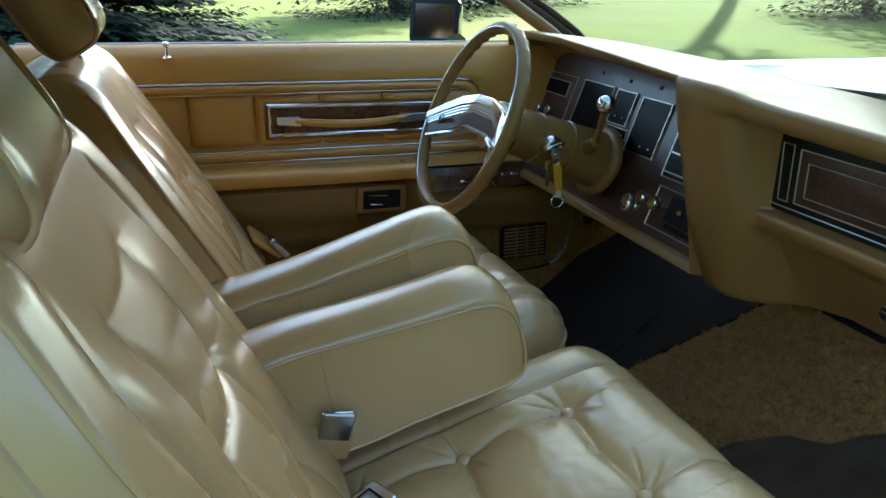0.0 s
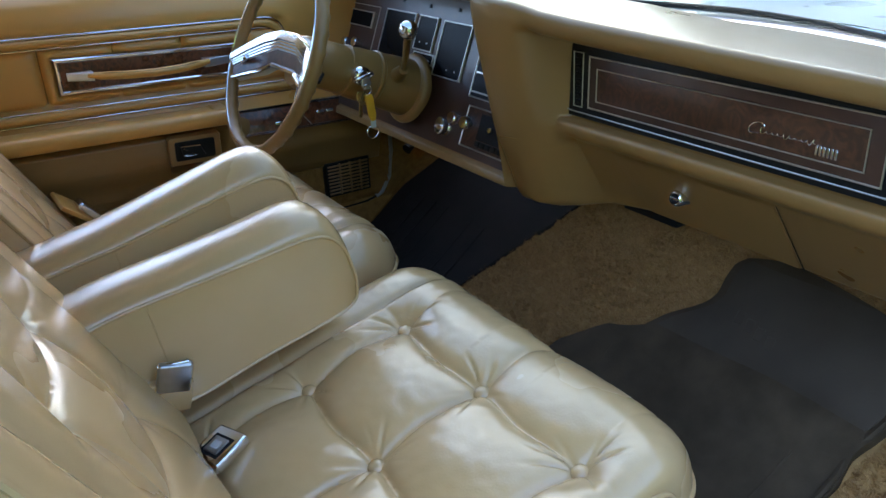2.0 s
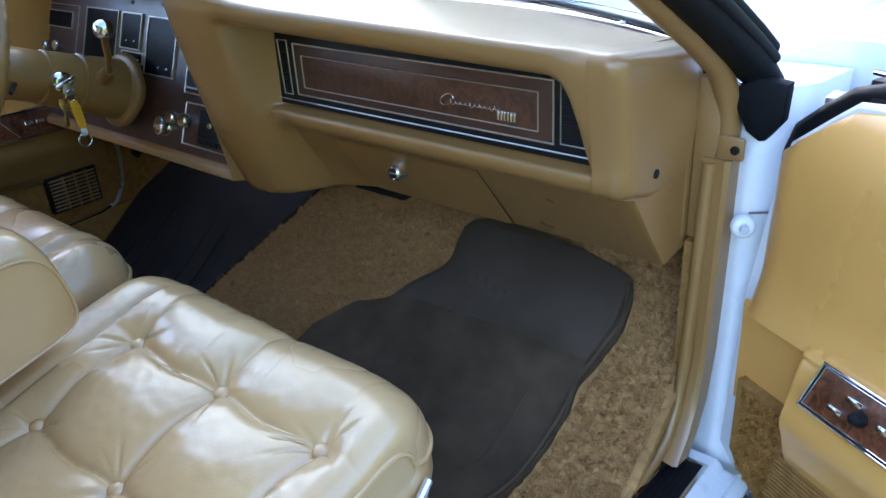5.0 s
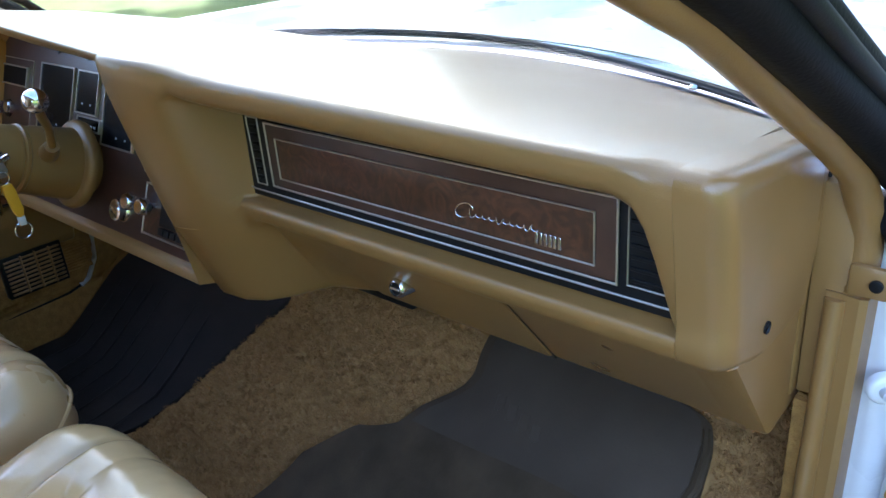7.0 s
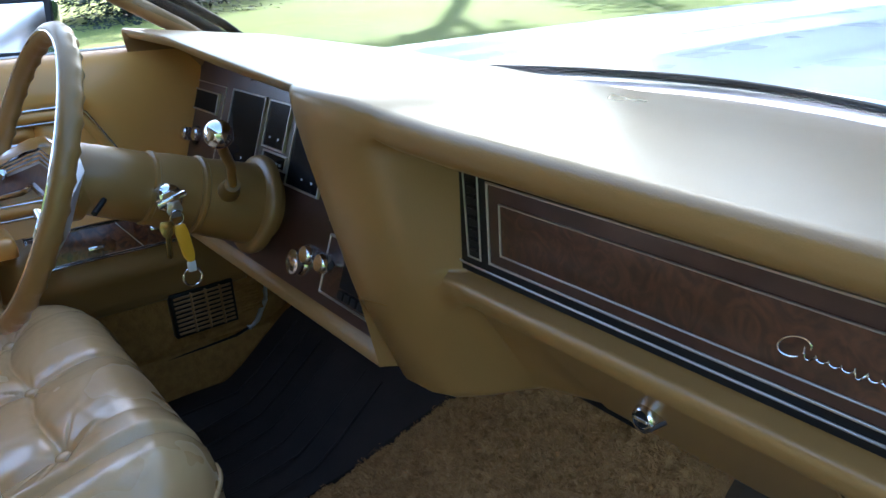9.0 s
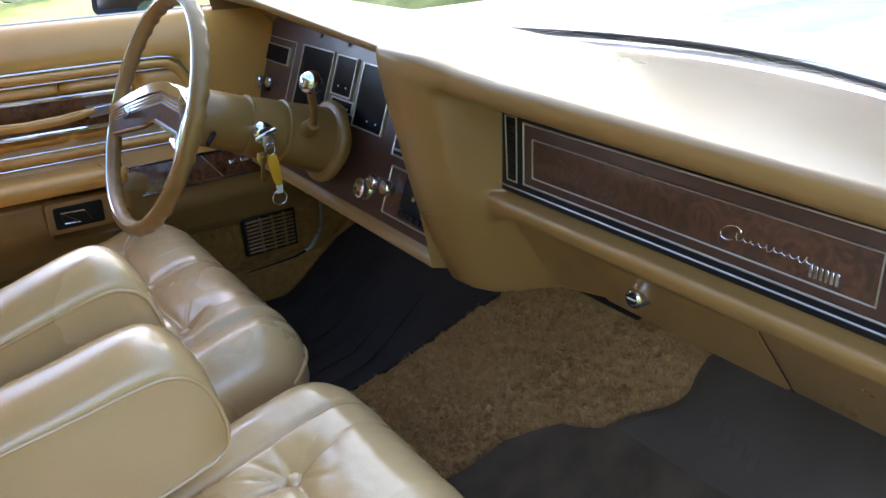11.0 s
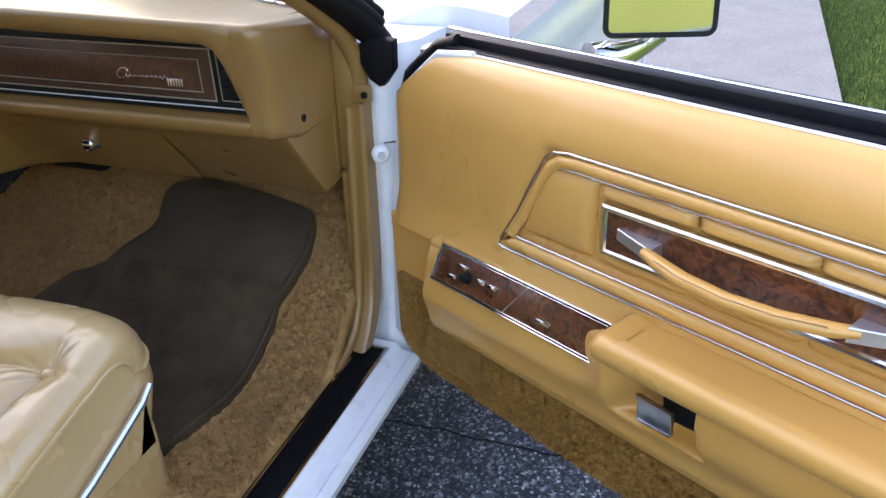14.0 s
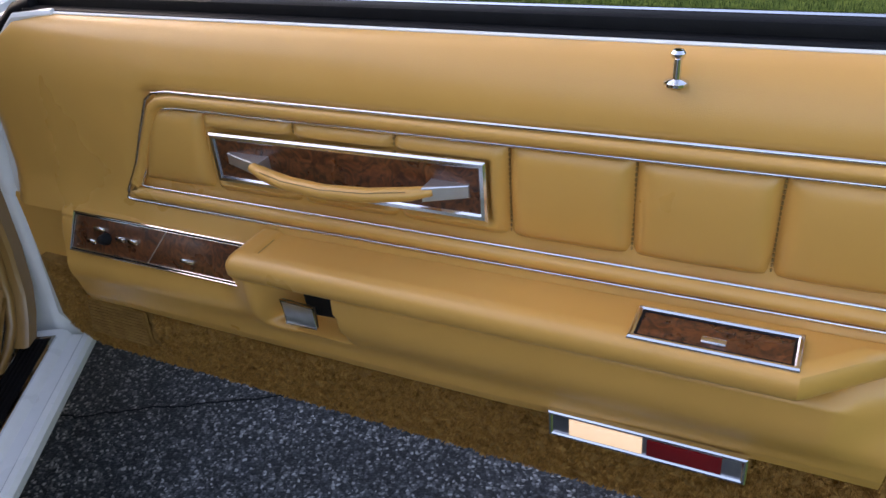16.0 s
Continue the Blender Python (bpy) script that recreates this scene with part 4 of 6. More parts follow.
part("split_ring", tube([(KEY.x + 0.006 + 0.013 * math.cos(a), KY - 0.005, KEY.z - 0.112 + 0.013 * math.sin(a)) for a in (2 * math.pi * k / 28 for k in range(28))], 0.0014, 6, True), CHROME, keys)
part("upper_ring", tube([(KEY.x + 0.0 + 0.009 * math.cos(a), KY - 0.004, KEY.z - 0.024 + 0.010 * math.sin(a)) for a in (2 * math.pi * k / 24 for k in range(24))], 0.0011, 6, True), CHROME, keys)


# ---- doors ----
def skirt_low(u):
    """Lower edge of the carpeted skirt, rounded up at the hinge end."""
    return 0.415 + 0.06 * max(0, 1 - (u - 0.045) / 0.11) ** 2


def door(M, name, label, base, right):
    """A door in its own frame: x back from the hinge, y outwards, z up. right: the open one, with all its fittings."""
    t = thing(name, label, "car door", base)
    slope = 0.022

    def P(n, b, mat, lab="", par=None, smooth=40):
        return part(n, b, mat, par or t, lab, m=M, smooth=smooth)

    def zz(u, z):
        return z + slope * (u - 0.5)

    FM = axes((0, 0, 0), (1, 0, 0), (0, 0, 1))  # x along, y up, z inwards
    FM = FM if (FM.to_3x3() @ Vector((0, 0, 1))).y < 0 else FM

    def at(u, z, w=0.0):
        return Vector((u, -w, zz(u, z)))

    def fl_(pts):
        return [(u, zz(u, z)) for u, z in pts]

    def front_u(z):
        return 0.020 + 0.020 * smoothstep((z - 0.80) / 0.12) + 1.28 * max(0, z - 0.932)

    # upper pad, rolling outwards at the top and at the front edge
    prof = [(1.006, -0.052), (1.004, -0.036), (0.996, -0.022), (0.975, -0.008), (0.950, 0.001), (0.932, 0.004), (0.921, 0.003), (0.917, -0.004), (0.905, -0.007), (0.83, -0.007), (0.77, -0.003), (0.758, 0.004), (0.748, 0.010), (0.735, 0.016), (0.715, 0.024), (0.70, 0.030)]
    plain = [-0.052, -0.036, -0.022, -0.009, 0.000, 0.0035, 0.005, 0.0055, 0.006, 0.0075, 0.0095, 0.0105, 0.012, 0.0155, 0.021, 0.026]
    secs = []
    for i in range(141):
        u = 0.030 + (1.42 - 0.030) * (i / 140) ** 1.2
        round_ = edge_drop(u - 0.030, 0.05)
        row = []
        for (z, w), w_plain in zip(prof, plain):
            k = smoothstep((u - 0.325 - 0.42 * max(0, z - 0.77)) / 0.022)
            row.append(at(max(u, front_u(z) + 0.010), z, w_plain + (w - w_plain) * k - round_ * 0.8))
        secs.append(row)
    P("upper_pad", loft(secs), VINYL, smooth=60)
    # pillowed field inside the chrome moulding
    seams = (0.489, 0.944, 1.090, 1.238, 1.39)
    secs = []
    for i in range(201):
        u = 0.352 + (1.40 - 0.352) * i / 200
        row = []
        for j in range(25):
            f = j / 24
            z = 0.772 + (0.899 - 0.772) * f
            uu = u + 0.06 * f if u < 0.46 else u
            if u < 0.46:
                uu = u + 0.055 * f * (1 - (u - 0.352) / 0.108)
            near = min(abs(uu - q_) for q_ in seams)
            if 0.489 < uu < 0.944:
                near = min(near, abs(uu - 0.64), abs(uu - 0.791))
            edge = min(f * 0.127, (1 - f) * 0.127, abs(uu - (0.352 + 0.055 * f)) + 0.004)
            h = 0.0180 * (1 - math.exp(-near / 0.0075)) * (1 - math.exp(-edge / 0.006)) + 0.004 * math.sin(math.pi * f)
            gap = max(0.503 - uu, uu - 0.921, 0.794 - z, z - 0.872)
            h *= 0.25 if gap < 0 else 0.25 + 0.75 * (1 - math.exp(-gap / 0.0022))
            row.append(at(uu, z, -0.010 + h))
        secs.append(row)
    pillow = P("pillow_panel", loft(secs), VINYL, smooth=70)
    for s_ in (0.489, 0.944, 1.090, 1.238):
        lean_ = -0.030 if s_ < 0.5 else 0.0
        for k in range(19):
            z0 = 0.780 + 0.0062 * k
            P("stitch", tube([at(s_ + lean_ * (z0 - 0.84) / 0.06, z0, -0.0045), at(s_ + lean_ * (z0 - 0.836) / 0.06, z0 + 0.004, -0.0040)], 0.0014, 5), THREAD, "", pillow)

    for s_ in (0.640, 0.791):
        for z0 in (0.775, 0.781, 0.787, 0.876, 0.882, 0.888):
            P("stitch", tube([at(s_, z0, -0.0060), at(s_, z0 + 0.004, -0.0055)], 0.0014, 5), THREAD, "", pillow)

    def moulding(nm, top, bot, side, r, lift, mat):
        """A strip round the field: straight top and bottom, leaning front with rounded corners."""
        (u_top, u_bot), lean = side, (side[0] - side[1]) / (top - bot)
        pts = [(1.40, top), (1.0, top), (0.6, top), (u_top + 0.035, top), (u_top + 0.010, top - 0.003), (u_top - 0.006, top - 0.014)]
        pts += [(u_bot + lean * (z - bot), z) for z in (0.860, 0.830, 0.800, bot + 0.014)]
        pts += [(u_bot + 0.003, bot + 0.003), (u_bot + 0.012, bot), (0.45, bot), (0.6, bot), (1.0, bot), (1.40, bot)]
        P(nm, tube([at(u, z, lift + 0.0095 * smoothstep((0.80 - z) / 0.05)) for u, z in pts], r, 10), mat)
    moulding("outer_chrome_strip", 0.921, 0.742, (0.407, 0.314), 0.0026, 0.0062, CHROME)
    moulding("padded_roll", 0.9085, 0.7545, (0.416, 0.331), 0.0100, 0.0030, VINYL)
    moulding("inner_chrome_strip", 0.897, 0.766, (0.412, 0.347), 0.0024, 0.0045, CHROME)
    # pull handle on its woodgrain plate
    plate_ = P("handle_plate", slab(fl_([(0.509, 0.798), (0.916, 0.798), (0.916, 0.870), (0.509, 0.866)]), 0.004, FM @ Matrix.Translation((0, 0, 0.004))), BURL, "dark burl woodgrain plate")
    P("handle_frame", frame_bar(fl_([(0.506, 0.795), (0.919, 0.795), (0.919, 0.874), (0.506, 0.869)]), 0.0095, 0.009, FM @ Matrix.Translation((0, 0, 0.003)), 0.0025), CHROME, "", plate_)
    strap = [Vector((u, -w, zz(u, z))) for u, z, w in ((0.594, 0.838, 0.033), (0.62, 0.836, 0.043), (0.66, 0.833, 0.052), (0.72, 0.831, 0.055), (0.78, 0.832, 0.050), (0.83, 0.834, 0.036), (0.855, 0.836, 0.024))]
    P("pull_handle", tube(strap, [0.0085, 0.0115, 0.0125, 0.0125, 0.0125, 0.0115, 0.0085], 14, flat=0.75), VINYL, "stitched tan vinyl grab strap", plate_)
    for u0, u1 in ((0.534, 0.602), (0.897, 0.846)):
        def wedge(u, half, w0, w1):
            return [Vector((u, -w, zz(u, 0.834 + h * half))) for h, w in ((-1, w0), (1, w0), (1, w1 - 0.0012), (0.86, w1), (-0.86, w1), (-1, w1 - 0.0012))]
        P("chrome_bracket", loft([wedge(u0, 0.0085, 0.006, 0.012), wedge(u1, 0.0095, 0.006, 0.035)], True, True), SATIN, "", plate_, smooth=20)
    P("stitch_line", tube([p + Vector((0, -0.0092, 0.0072)) for p in strap[1:-1]], 0.0007, 5), THREAD, "", plate_)
    # lower moulded panel with armrest
    lower = []
    for i in range(281):
        u = 0.035 + (1.385 - 0.035) * i / 280
        out_ = smoothstep((u - 0.50) / 0.10) * (1 - smoothstep((u - 1.315) / 0.07))
        top_w = 0.047 + 0.034 * out_
        sw = smoothstep((u - 0.155) / 0.015)
        bot = 0.530 + 0.015 * smoothstep((u - 0.9) / 0.4) + 0.016 * (1 - smoothstep((u - 0.155) / 0.015))
        side = 0.012 * (1 - sw)
        zs = [(0.712, 0.010 + 0.012 * sw), (0.710, 0.012 + 0.014 * sw), (0.704, 0.014 + 0.020 * sw), (0.668 + 0.028 * out_, top_w * sw + side), (0.655 + 0.03 * out_, top_w * sw + side), (0.64, (top_w + 0.001) * sw + side), (0.61, 0.060 * sw + side + 0.010 * out_), (0.582, 0.049 * sw + side), (bot + 0.006, 0.040 * sw + side), (bot, 0.012 + 0.018 * sw)]
        table = [(-z, w) for z, w in zs]
        row = []
        for j in range(61):
            z = 0.712 + (bot - 0.712) * (j / 60) ** 1.05
            w = sum(lerp(table, -z + d)[0] for d in (-0.014, -0.007, 0, 0.007, 0.014)) / 5 if 0.535 < z < 0.70 else lerp(table, -z)[0]
            cup = smoothstep((u - 0.566) / 0.055) * (1 - smoothstep((u - 0.722 + 0.15 * (z - 0.60)) / 0.007)) * smoothstep((z - 0.590 - 0.03 * (u - 0.59)) / 0.012) * (1 - smoothstep((z - 0.690) / 0.010))
            row.append(at(u, z, w - 0.040 * cup))
        lower.append(row)
    # the closed door's panel takes a darker tan: its shade is in the colour
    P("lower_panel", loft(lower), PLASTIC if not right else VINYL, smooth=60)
    arm = []
    for u in [0.570, 0.571, 0.574, 0.579, 0.585, 0.592, 0.600, 0.605, 0.607, 0.609, 0.611, 0.614] + [0.62 + (1.372 - 0.62) * i / 60 for i in range(61)]:
        e0 = edge_drop(u - 0.570, 0.012)
        taper = max(0, u - 1.285) / 0.087
        front = 0.108 * (1 - taper) + 0.034 * taper - e0 * 0.8
        low = 0.0042 * smoothstep((u - 0.605) / 0.006)
        prof_ = [(0.700, 0.020), (0.735 - e0 - low, 0.020), (0.7355 - e0 - low, 0.034), (0.7357 - e0 - low, 0.038), (0.7355 - e0 - low, max(front - 0.030, 0.0385)), (0.7362 - e0, max(front - 0.0265, 0.039)), (0.7355 - e0, max(front - 0.012, 0.040)), (0.7325 - e0, max(front - 0.005, 0.041)), (0.727 - e0 * 0.6, max(front - 0.001, 0.042)), (0.719, front), (0.709, front - 0.001), (0.702, max(front - 0.006, 0.03)), (0.698, max(front - 0.018, 0.025)), (0.697, 0.022)]
        arm.append([at(u, z, w) for z, w in prof_])
    P("armrest", loft(arm, True, True), VINYL, "padded tan vinyl armrest ledge with a raised border", smooth=32)
    P("armrest_seam", tube([at(0.609, 0.7322, 0.040), at(0.609, 0.7322, 0.074), at(0.612, 0.7322, 0.0785)] + [at(0.618 + 0.667 * k / 20, 0.7325, 0.0795) for k in range(21)] + [at(1.345, 0.7325, 0.042)], 0.0009, 5), THREAD)
    # window switches on a woodgrain strip
    SM = axes(at(0.198, 0.653, 0.052), (1, 0, slope), Vector((0, 0.40, 1)))
    sw_ = P("switch_plate", slab([(0, 0), (0.350, 0), (0.352, 0.058), (0.010, 0.058)], 0.004, SM, 0.001), BURL, "woodgrain switch strip with chrome frame")
    P("chrome_frame", frame_bar([(-0.004, -0.004), (0.356, -0.004), (0.358, 0.062), (0.006, 0.062)], 0.0026, 0.007, SM, 0.001), CHROME, "", sw_)
    P("dark_border", frame_bar([(-0.0014, -0.0014), (0.3534, -0.0014), (0.3554, 0.0594), (0.0086, 0.0594)], 0.0022, 0.0050, SM, 0.0005), BLACK, "", sw_)
    P("inner_frame", frame_bar([(0.0008, 0.0008), (0.3512, 0.0008), (0.3532, 0.0572), (0.0108, 0.0572)], 0.0016, 0.0062, SM, 0.0006), CHROME, "", sw_)
    P("divider", slab([(0.1645, 0.002), (0.1665, 0.002), (0.2045, 0.057), (0.2025, 0.057)], 0.0055, SM, 0.0005), SILVER, "", sw_)
    for x, y, w, h in ((0.035, 0.014, 0.022, 0.010), (0.052, 0.036, 0.024, 0.010), (0.100, 0.026, 0.020, 0.011), (0.126, 0.026, 0.020, 0.011), (0.232, 0.014, 0.028, 0.009)):
        P("window_switch", box((x, y, 0.003), (x + w, y + h * 0.8, 0.0085), 0.002, 2, SM), CHROME, "", sw_)
    P("mirror_joystick", lathe([(0.010, 0), (0.010, 0.006), (0.006, 0.016), (0, 0.018)], 16, SM @ Matrix.Translation((0.078, 0.026, 0.003))), BLACK, "", sw_)
    # door release in its scooped recess
    RM = axes(at(0.634, 0.640, 0.070), (1, 0, slope), Vector((0, -0.10, 1)))
    if right:
        P("release_pocket", slab([(0.030, -0.006), (0.086, -0.002), (0.088, 0.016), (0.078, 0.030), (0.030, 0.036)], 0.003, RM @ Matrix.Translation((0, 0, -0.010)), 0.001, r=0.008), BLACK, "dark release pocket")
        rel = P("door_release", slab([(0.009, -0.008), (0.058, -0.007), (0.056, 0.024), (0.003, 0.027)], 0.006, RM @ Matrix.Translation((0, 0, 0.010)) @ pose(0, 0, 0, -12, 0, 0), 0.002), BRUSHED, "brushed chrome release flap")
        FL = RM @ Matrix.Translation((0, 0, 0.010)) @ pose(0, 0, 0, -12, 0, 0)
        P("chrome_edge", tube([FL @ Vector((*p, 0.006)) for p in ((0.009, -0.008), (0.058, -0.007), (0.056, 0.024), (0.003, 0.027))], 0.0017, 8, True), CHROME, "", rel)
    else:
        # bezel shares the panel's darkened tan
        pk = P("release_pocket", slab([(-0.022, -0.018), (0.100, -0.018), (0.100, 0.050), (-0.022, 0.050)], 0.020, RM @ Matrix.Translation((0, 0, 0.004)), 0.005, r=0.010), PLASTIC, "tan release bezel")
        P("dark_well", slab([(-0.006, -0.006), (0.086, -0.006), (0.086, 0.040), (-0.006, 0.040)], 0.003, RM @ Matrix.Translation((0, 0, 0.0232)), 0.001, r=0.006), BLACK, "", pk)
        P("release_lever", slab([(0.018, 0.004), (0.070, 0.010), (0.074, 0.030), (0.030, 0.028)], 0.006, RM @ Matrix.Translation((0, 0, 0.026)), 0.002), BLACK, "", pk)
        P("chrome_edge", tube([RM @ Vector(p) for p in ((0.030, 0.029, 0.033), (0.074, 0.031, 0.033), (0.040, 0.006, 0.033), (0.070, 0.009, 0.033))], 0.0016, 6), CHROME, "", pk)
    # ashtray lid set into the armrest
    AM = axes(at(1.118, 0.7335, 0.046), (1, 0, slope), Vector((0, -1, -0.02)))
    AM = AM if (AM.to_3x3() @ Vector((0, 0, 1))).z > 0 else AM @ pose(0, 0, 0, 180, 0, 0)
    sg = 1 if (AM.to_3x3() @ Vector((0, 1, 0))).y < 0 else -1
    ash = P("ashtray", slab([(0, 0), (0.160, 0), (0.160, 0.048 * sg), (0, 0.048 * sg)], 0.004, AM, 0.001), BURL, "woodgrain ashtray lid in the armrest")
    P("chrome_frame", frame_bar([(-0.005, -0.005 * sg), (0.165, -0.005 * sg), (0.165, 0.053 * sg), (-0.005, 0.053 * sg)], 0.006, 0.007, AM, 0.002), CHROME, "", ash)
    P("dark_border", frame_bar([(0.001, 0.001 * sg), (0.159, 0.001 * sg), (0.159, 0.047 * sg), (0.001, 0.047 * sg)], 0.0030, 0.0052, AM, 0.0005), BLACK, "", ash)
    P("lid_tab", box((0.068, min(0.030 * sg, 0.040 * sg), 0.004), (0.094, max(0.030 * sg, 0.040 * sg), 0.0085), 0.002, 2, AM), CHROME, "", ash)
    # lock button
    P("lock_button", lathe([(0.012, 0.0), (0.012, 0.003), (0.008, 0.005), (0.0042, 0.006), (0.0042, 0.026), (0.0065, 0.028), (0.0072, 0.032), (0.005, 0.035), (0, 0.036)], 20, Matrix.Translation(at(1.123, 0.978, -0.006))), CHROME, "chrome lock button")
    # carpeted skirt with pile
    def pile(u, z):
        edge = smoothstep((u - 0.055) / 0.03)
        return 0.025 + edge * (0.003 * noise.noise(Vector((u * 70, z * 70, 1))) + 0.004 * noise.noise(Vector((u * 170, z * 110, 4))))
    cps = []
    ni, nj = (620, 64) if right else (200, 24)
    for i in range(ni + 1):
        u = 0.055 + (1.40 - 0.055) * i / ni
        botz = skirt_low(u)
        cps.append([at(u, 0.595 + (botz - 0.595) * j / nj, pile(u, 0.595 - 0.18 * j / nj) if 0 < j < nj else -0.005) for j in range(nj + 1)])
    P("carpet_skirt", loft(cps), CARPET, "tan carpeted lower skirt", smooth=80)
    VM = axes(at(0.144, 0.456, 0.033), (1, 0, slope), (0, 0, 1))
    vent = P("speaker_grille", slab([(0.0, 0.0), (0.143, 0.002), (0.149, 0.074), (0.015, 0.076)], 0.002, VM, 0.001), CARPET, "ribbed tan speaker grille")
    for k in range(11):
        P("rib", tube([VM @ Vector((0.003 + 0.0013 * k, 0.004 + 0.0066 * k, 0.0052)), VM @ Vector((0.142 + 0.0005 * k, 0.004 + 0.0066 * k, 0.0052))], 0.0023, 6), CARPET, "", vent)
    # courtesy lamp
    LM = axes(at(1.012, 0.518, 0.044), (1, 0, slope), (0, 0, 1))
    lamp = P("courtesy_lamp", slab([(0, 0), (0.238, 0), (0.238, 0.037), (0, 0.037)], 0.006, LM, 0.002), BRUSHED, "lit courtesy lamp with red reflector")
    P("lamp_frame", frame_bar([(-0.002, -0.002), (0.240, -0.002), (0.240, 0.039), (-0.002, 0.039)], 0.006, 0.009, LM, 0.002), CHROME, "", lamp)
    P("lit_lens", slab([(0.026, 0.006), (0.118, 0.006), (0.118, 0.031), (0.026, 0.031)], 0.004, LM @ Matrix.Translation((0, 0, 0.005)), 0.001), LAMP_LENS, "glowing warm lens", lamp)
    P("red_reflector", slab([(0.124, 0.006), (0.212, 0.006), (0.212, 0.031), (0.124, 0.031)], 0.004, LM @ Matrix.Translation((0, 0, 0.005)), 0.001), RED_LENS, "dark red reflector", lamp)
    # window slot, outer shell and glass edge
    lo_z = 0.0 if right else -0.032
    P("white_lip", tube([at(u, 1.006, -0.047) for u in (0.20, 0.4, 0.8, 1.42)], 0.003, 6), WHITE)
    P("inner_seal", box((0.125, 0.050, 0.990), (1.43, 0.072, 1.010), 0.003, 2, Matrix(((1, 0, 0, 0), (0, 1, 0, 0), (slope, 0, 1, -0.5 * slope + lo_z), (0, 0, 0, 1)))), SEAL)
    P("outer_seal", box((0.10, 0.073, 0.990), (1.43, 0.101, 1.024), 0.004, 2, Matrix(((1, 0, 0, 0), (0, 1, 0, 0), (slope, 0, 1, -0.5 * slope + lo_z), (0, 0, 0, 1)))), SEAL)
    P("chrome_belt", tube([at(u, 1.024 + lo_z, -0.101) for u in (0.08, 0.4, 0.8, 1.44)], 0.0035, 8), CHROME)
    shell = []
    for u in [0.020 + (1.45 - 0.02) * k / 12 for k in range(13)]:
        shell.append([at(max(u, front_u(z)), z, w) for z, w in ((1.004, -0.06), (1.006 + lo_z, -0.102), (0.97, -0.125), (0.85, -0.150), (0.62, -0.152), (0.45, -0.135), (0.39, -0.115), (0.385, -0.02), (0.45, 0.012), (0.70, 0.0), (0.90, -0.015), (0.97, -0.035))])
    P("shell", loft(shell, True, True), WHITE, "white painted door shell")
    P("edge_seal", tube([at(front_u(z) + 0.004, z, -0.030) for z in (0.44, 0.6, 0.8, 0.90, 0.932, 0.96, 0.985, 1.002)] + [at(0.20, 1.006, -0.047)], 0.007, 8), WHITE)
    P("corner_seal", tube([at(0.002, 0.86, -0.052), at(0.008, 0.90, -0.054), at(0.030, 0.945, -0.056), at(0.062, 0.972, -0.058), at(0.100, 1.002, -0.062), at(0.14, 1.014, -0.068)], [0.005, 0.010, 0.015, 0.015, 0.014, 0.014], 10), SEAL)
    # door mirror
    if right:
        mo, ax_u = at(0.423, 1.092, -0.20), 0.073
    else:
        mo, ax_u = at(0.44, 1.045, -0.20), 0.062
    MM = Matrix.Translation(mo) @ pose(0, 0, 0, 90 - 8, 0, 18 if right else 42) @ pose(0, 0, 0, 0, 0, 4 if right else 0)
    if right:
        # the glass faces back along the car and a little away from it
        nl = M.to_3x3().inverted() @ Vector((-0.95, -0.29, 0.085)).normalized()
        MM = axes(mo, Vector((0, 0, 1)).cross(nl), nl.cross(Vector((0, 0, 1)).cross(nl)))
    half = 0.054 if right else 0.057

    def rounded(a, b, r):
        return [(sx * (a - r) + r * math.cos(q_), sy * (b - r) + r * math.sin(q_)) for n_, (sx, sy) in enumerate(((1, 1), (-1, 1), (-1, -1), (1, -1))) for q_ in (math.pi / 2 * (n_ + k / 5) for k in range(6))]
    mir = P("mirror_head", loft([[MM @ Vector((x, y, d_)) for x, y in rounded((ax_u + 0.008) * f_, (half + 0.001) * f_, 0.016 * f_)] for f_, d_ in ((0.45, -0.062), (0.75, -0.055), (0.93, -0.035), (1.0, -0.012), (1.0, 0.0))], True, True), CHROME, "chrome door mirror")
    P("mirror_rim", frame_bar(rounded(ax_u + 0.007, half, 0.015), 0.0075 if right else 0.013, 0.006, MM @ Matrix.Translation((0, 0, -0.001))), BLACK, "", mir)
    P("mirror_glass", slab(rounded(ax_u + 0.001, half - 0.006, 0.010), 0.003, MM), MIRROR, "", mir)
    P("mirror_stem", tube([mo + Vector((-0.02, 0.03, -0.055)), mo + Vector((-0.035, 0.01, -0.075)), at(0.36, 1.0, -0.135) if right else at(0.40, 0.985, -0.14)], [0.018, 0.016, 0.034], 12), CHROME, "", mir)
    return t


DOOR_R = pose(1.15, -0.80, 0, 0, 0, math.degrees(math.atan2(-0.872, -0.49)))
DOOR_L = Matrix(((-1, 0, 0, 1.21), (0, 1, 0, 0.83), (0, 0, 1, 0.092), (0, 0, 0, 1)))
door(DOOR_R, "passenger_door", "wide-open car door with tan vinyl trim and woodgrain plates", (1.0, -1.1, 0.4), True)
door(DOOR_L, "driver_door", "closed driver door with tan vinyl trim and chrome strips", (0.5, 0.85, 0.4), False)

# ---- body round the passenger opening ----
scuff = thing("scuff_plate", "black ribbed scuff plate with a bright metal edge on the sill", "scuff plate", (0.6, -0.78, 0.409))
part("insert", box((-0.5, -0.807, 0.4085), (1.088, -0.753, 0.4135), 0.0015), SEAL, scuff)
part("metal_edge", frame_bar([(-0.505, -0.811), (1.093, -0.811), (1.093, -0.749), (-0.505, -0.749)], 0.007, 0.006, Matrix.Translation((0, 0, 0.409))), CHROME, scuff)
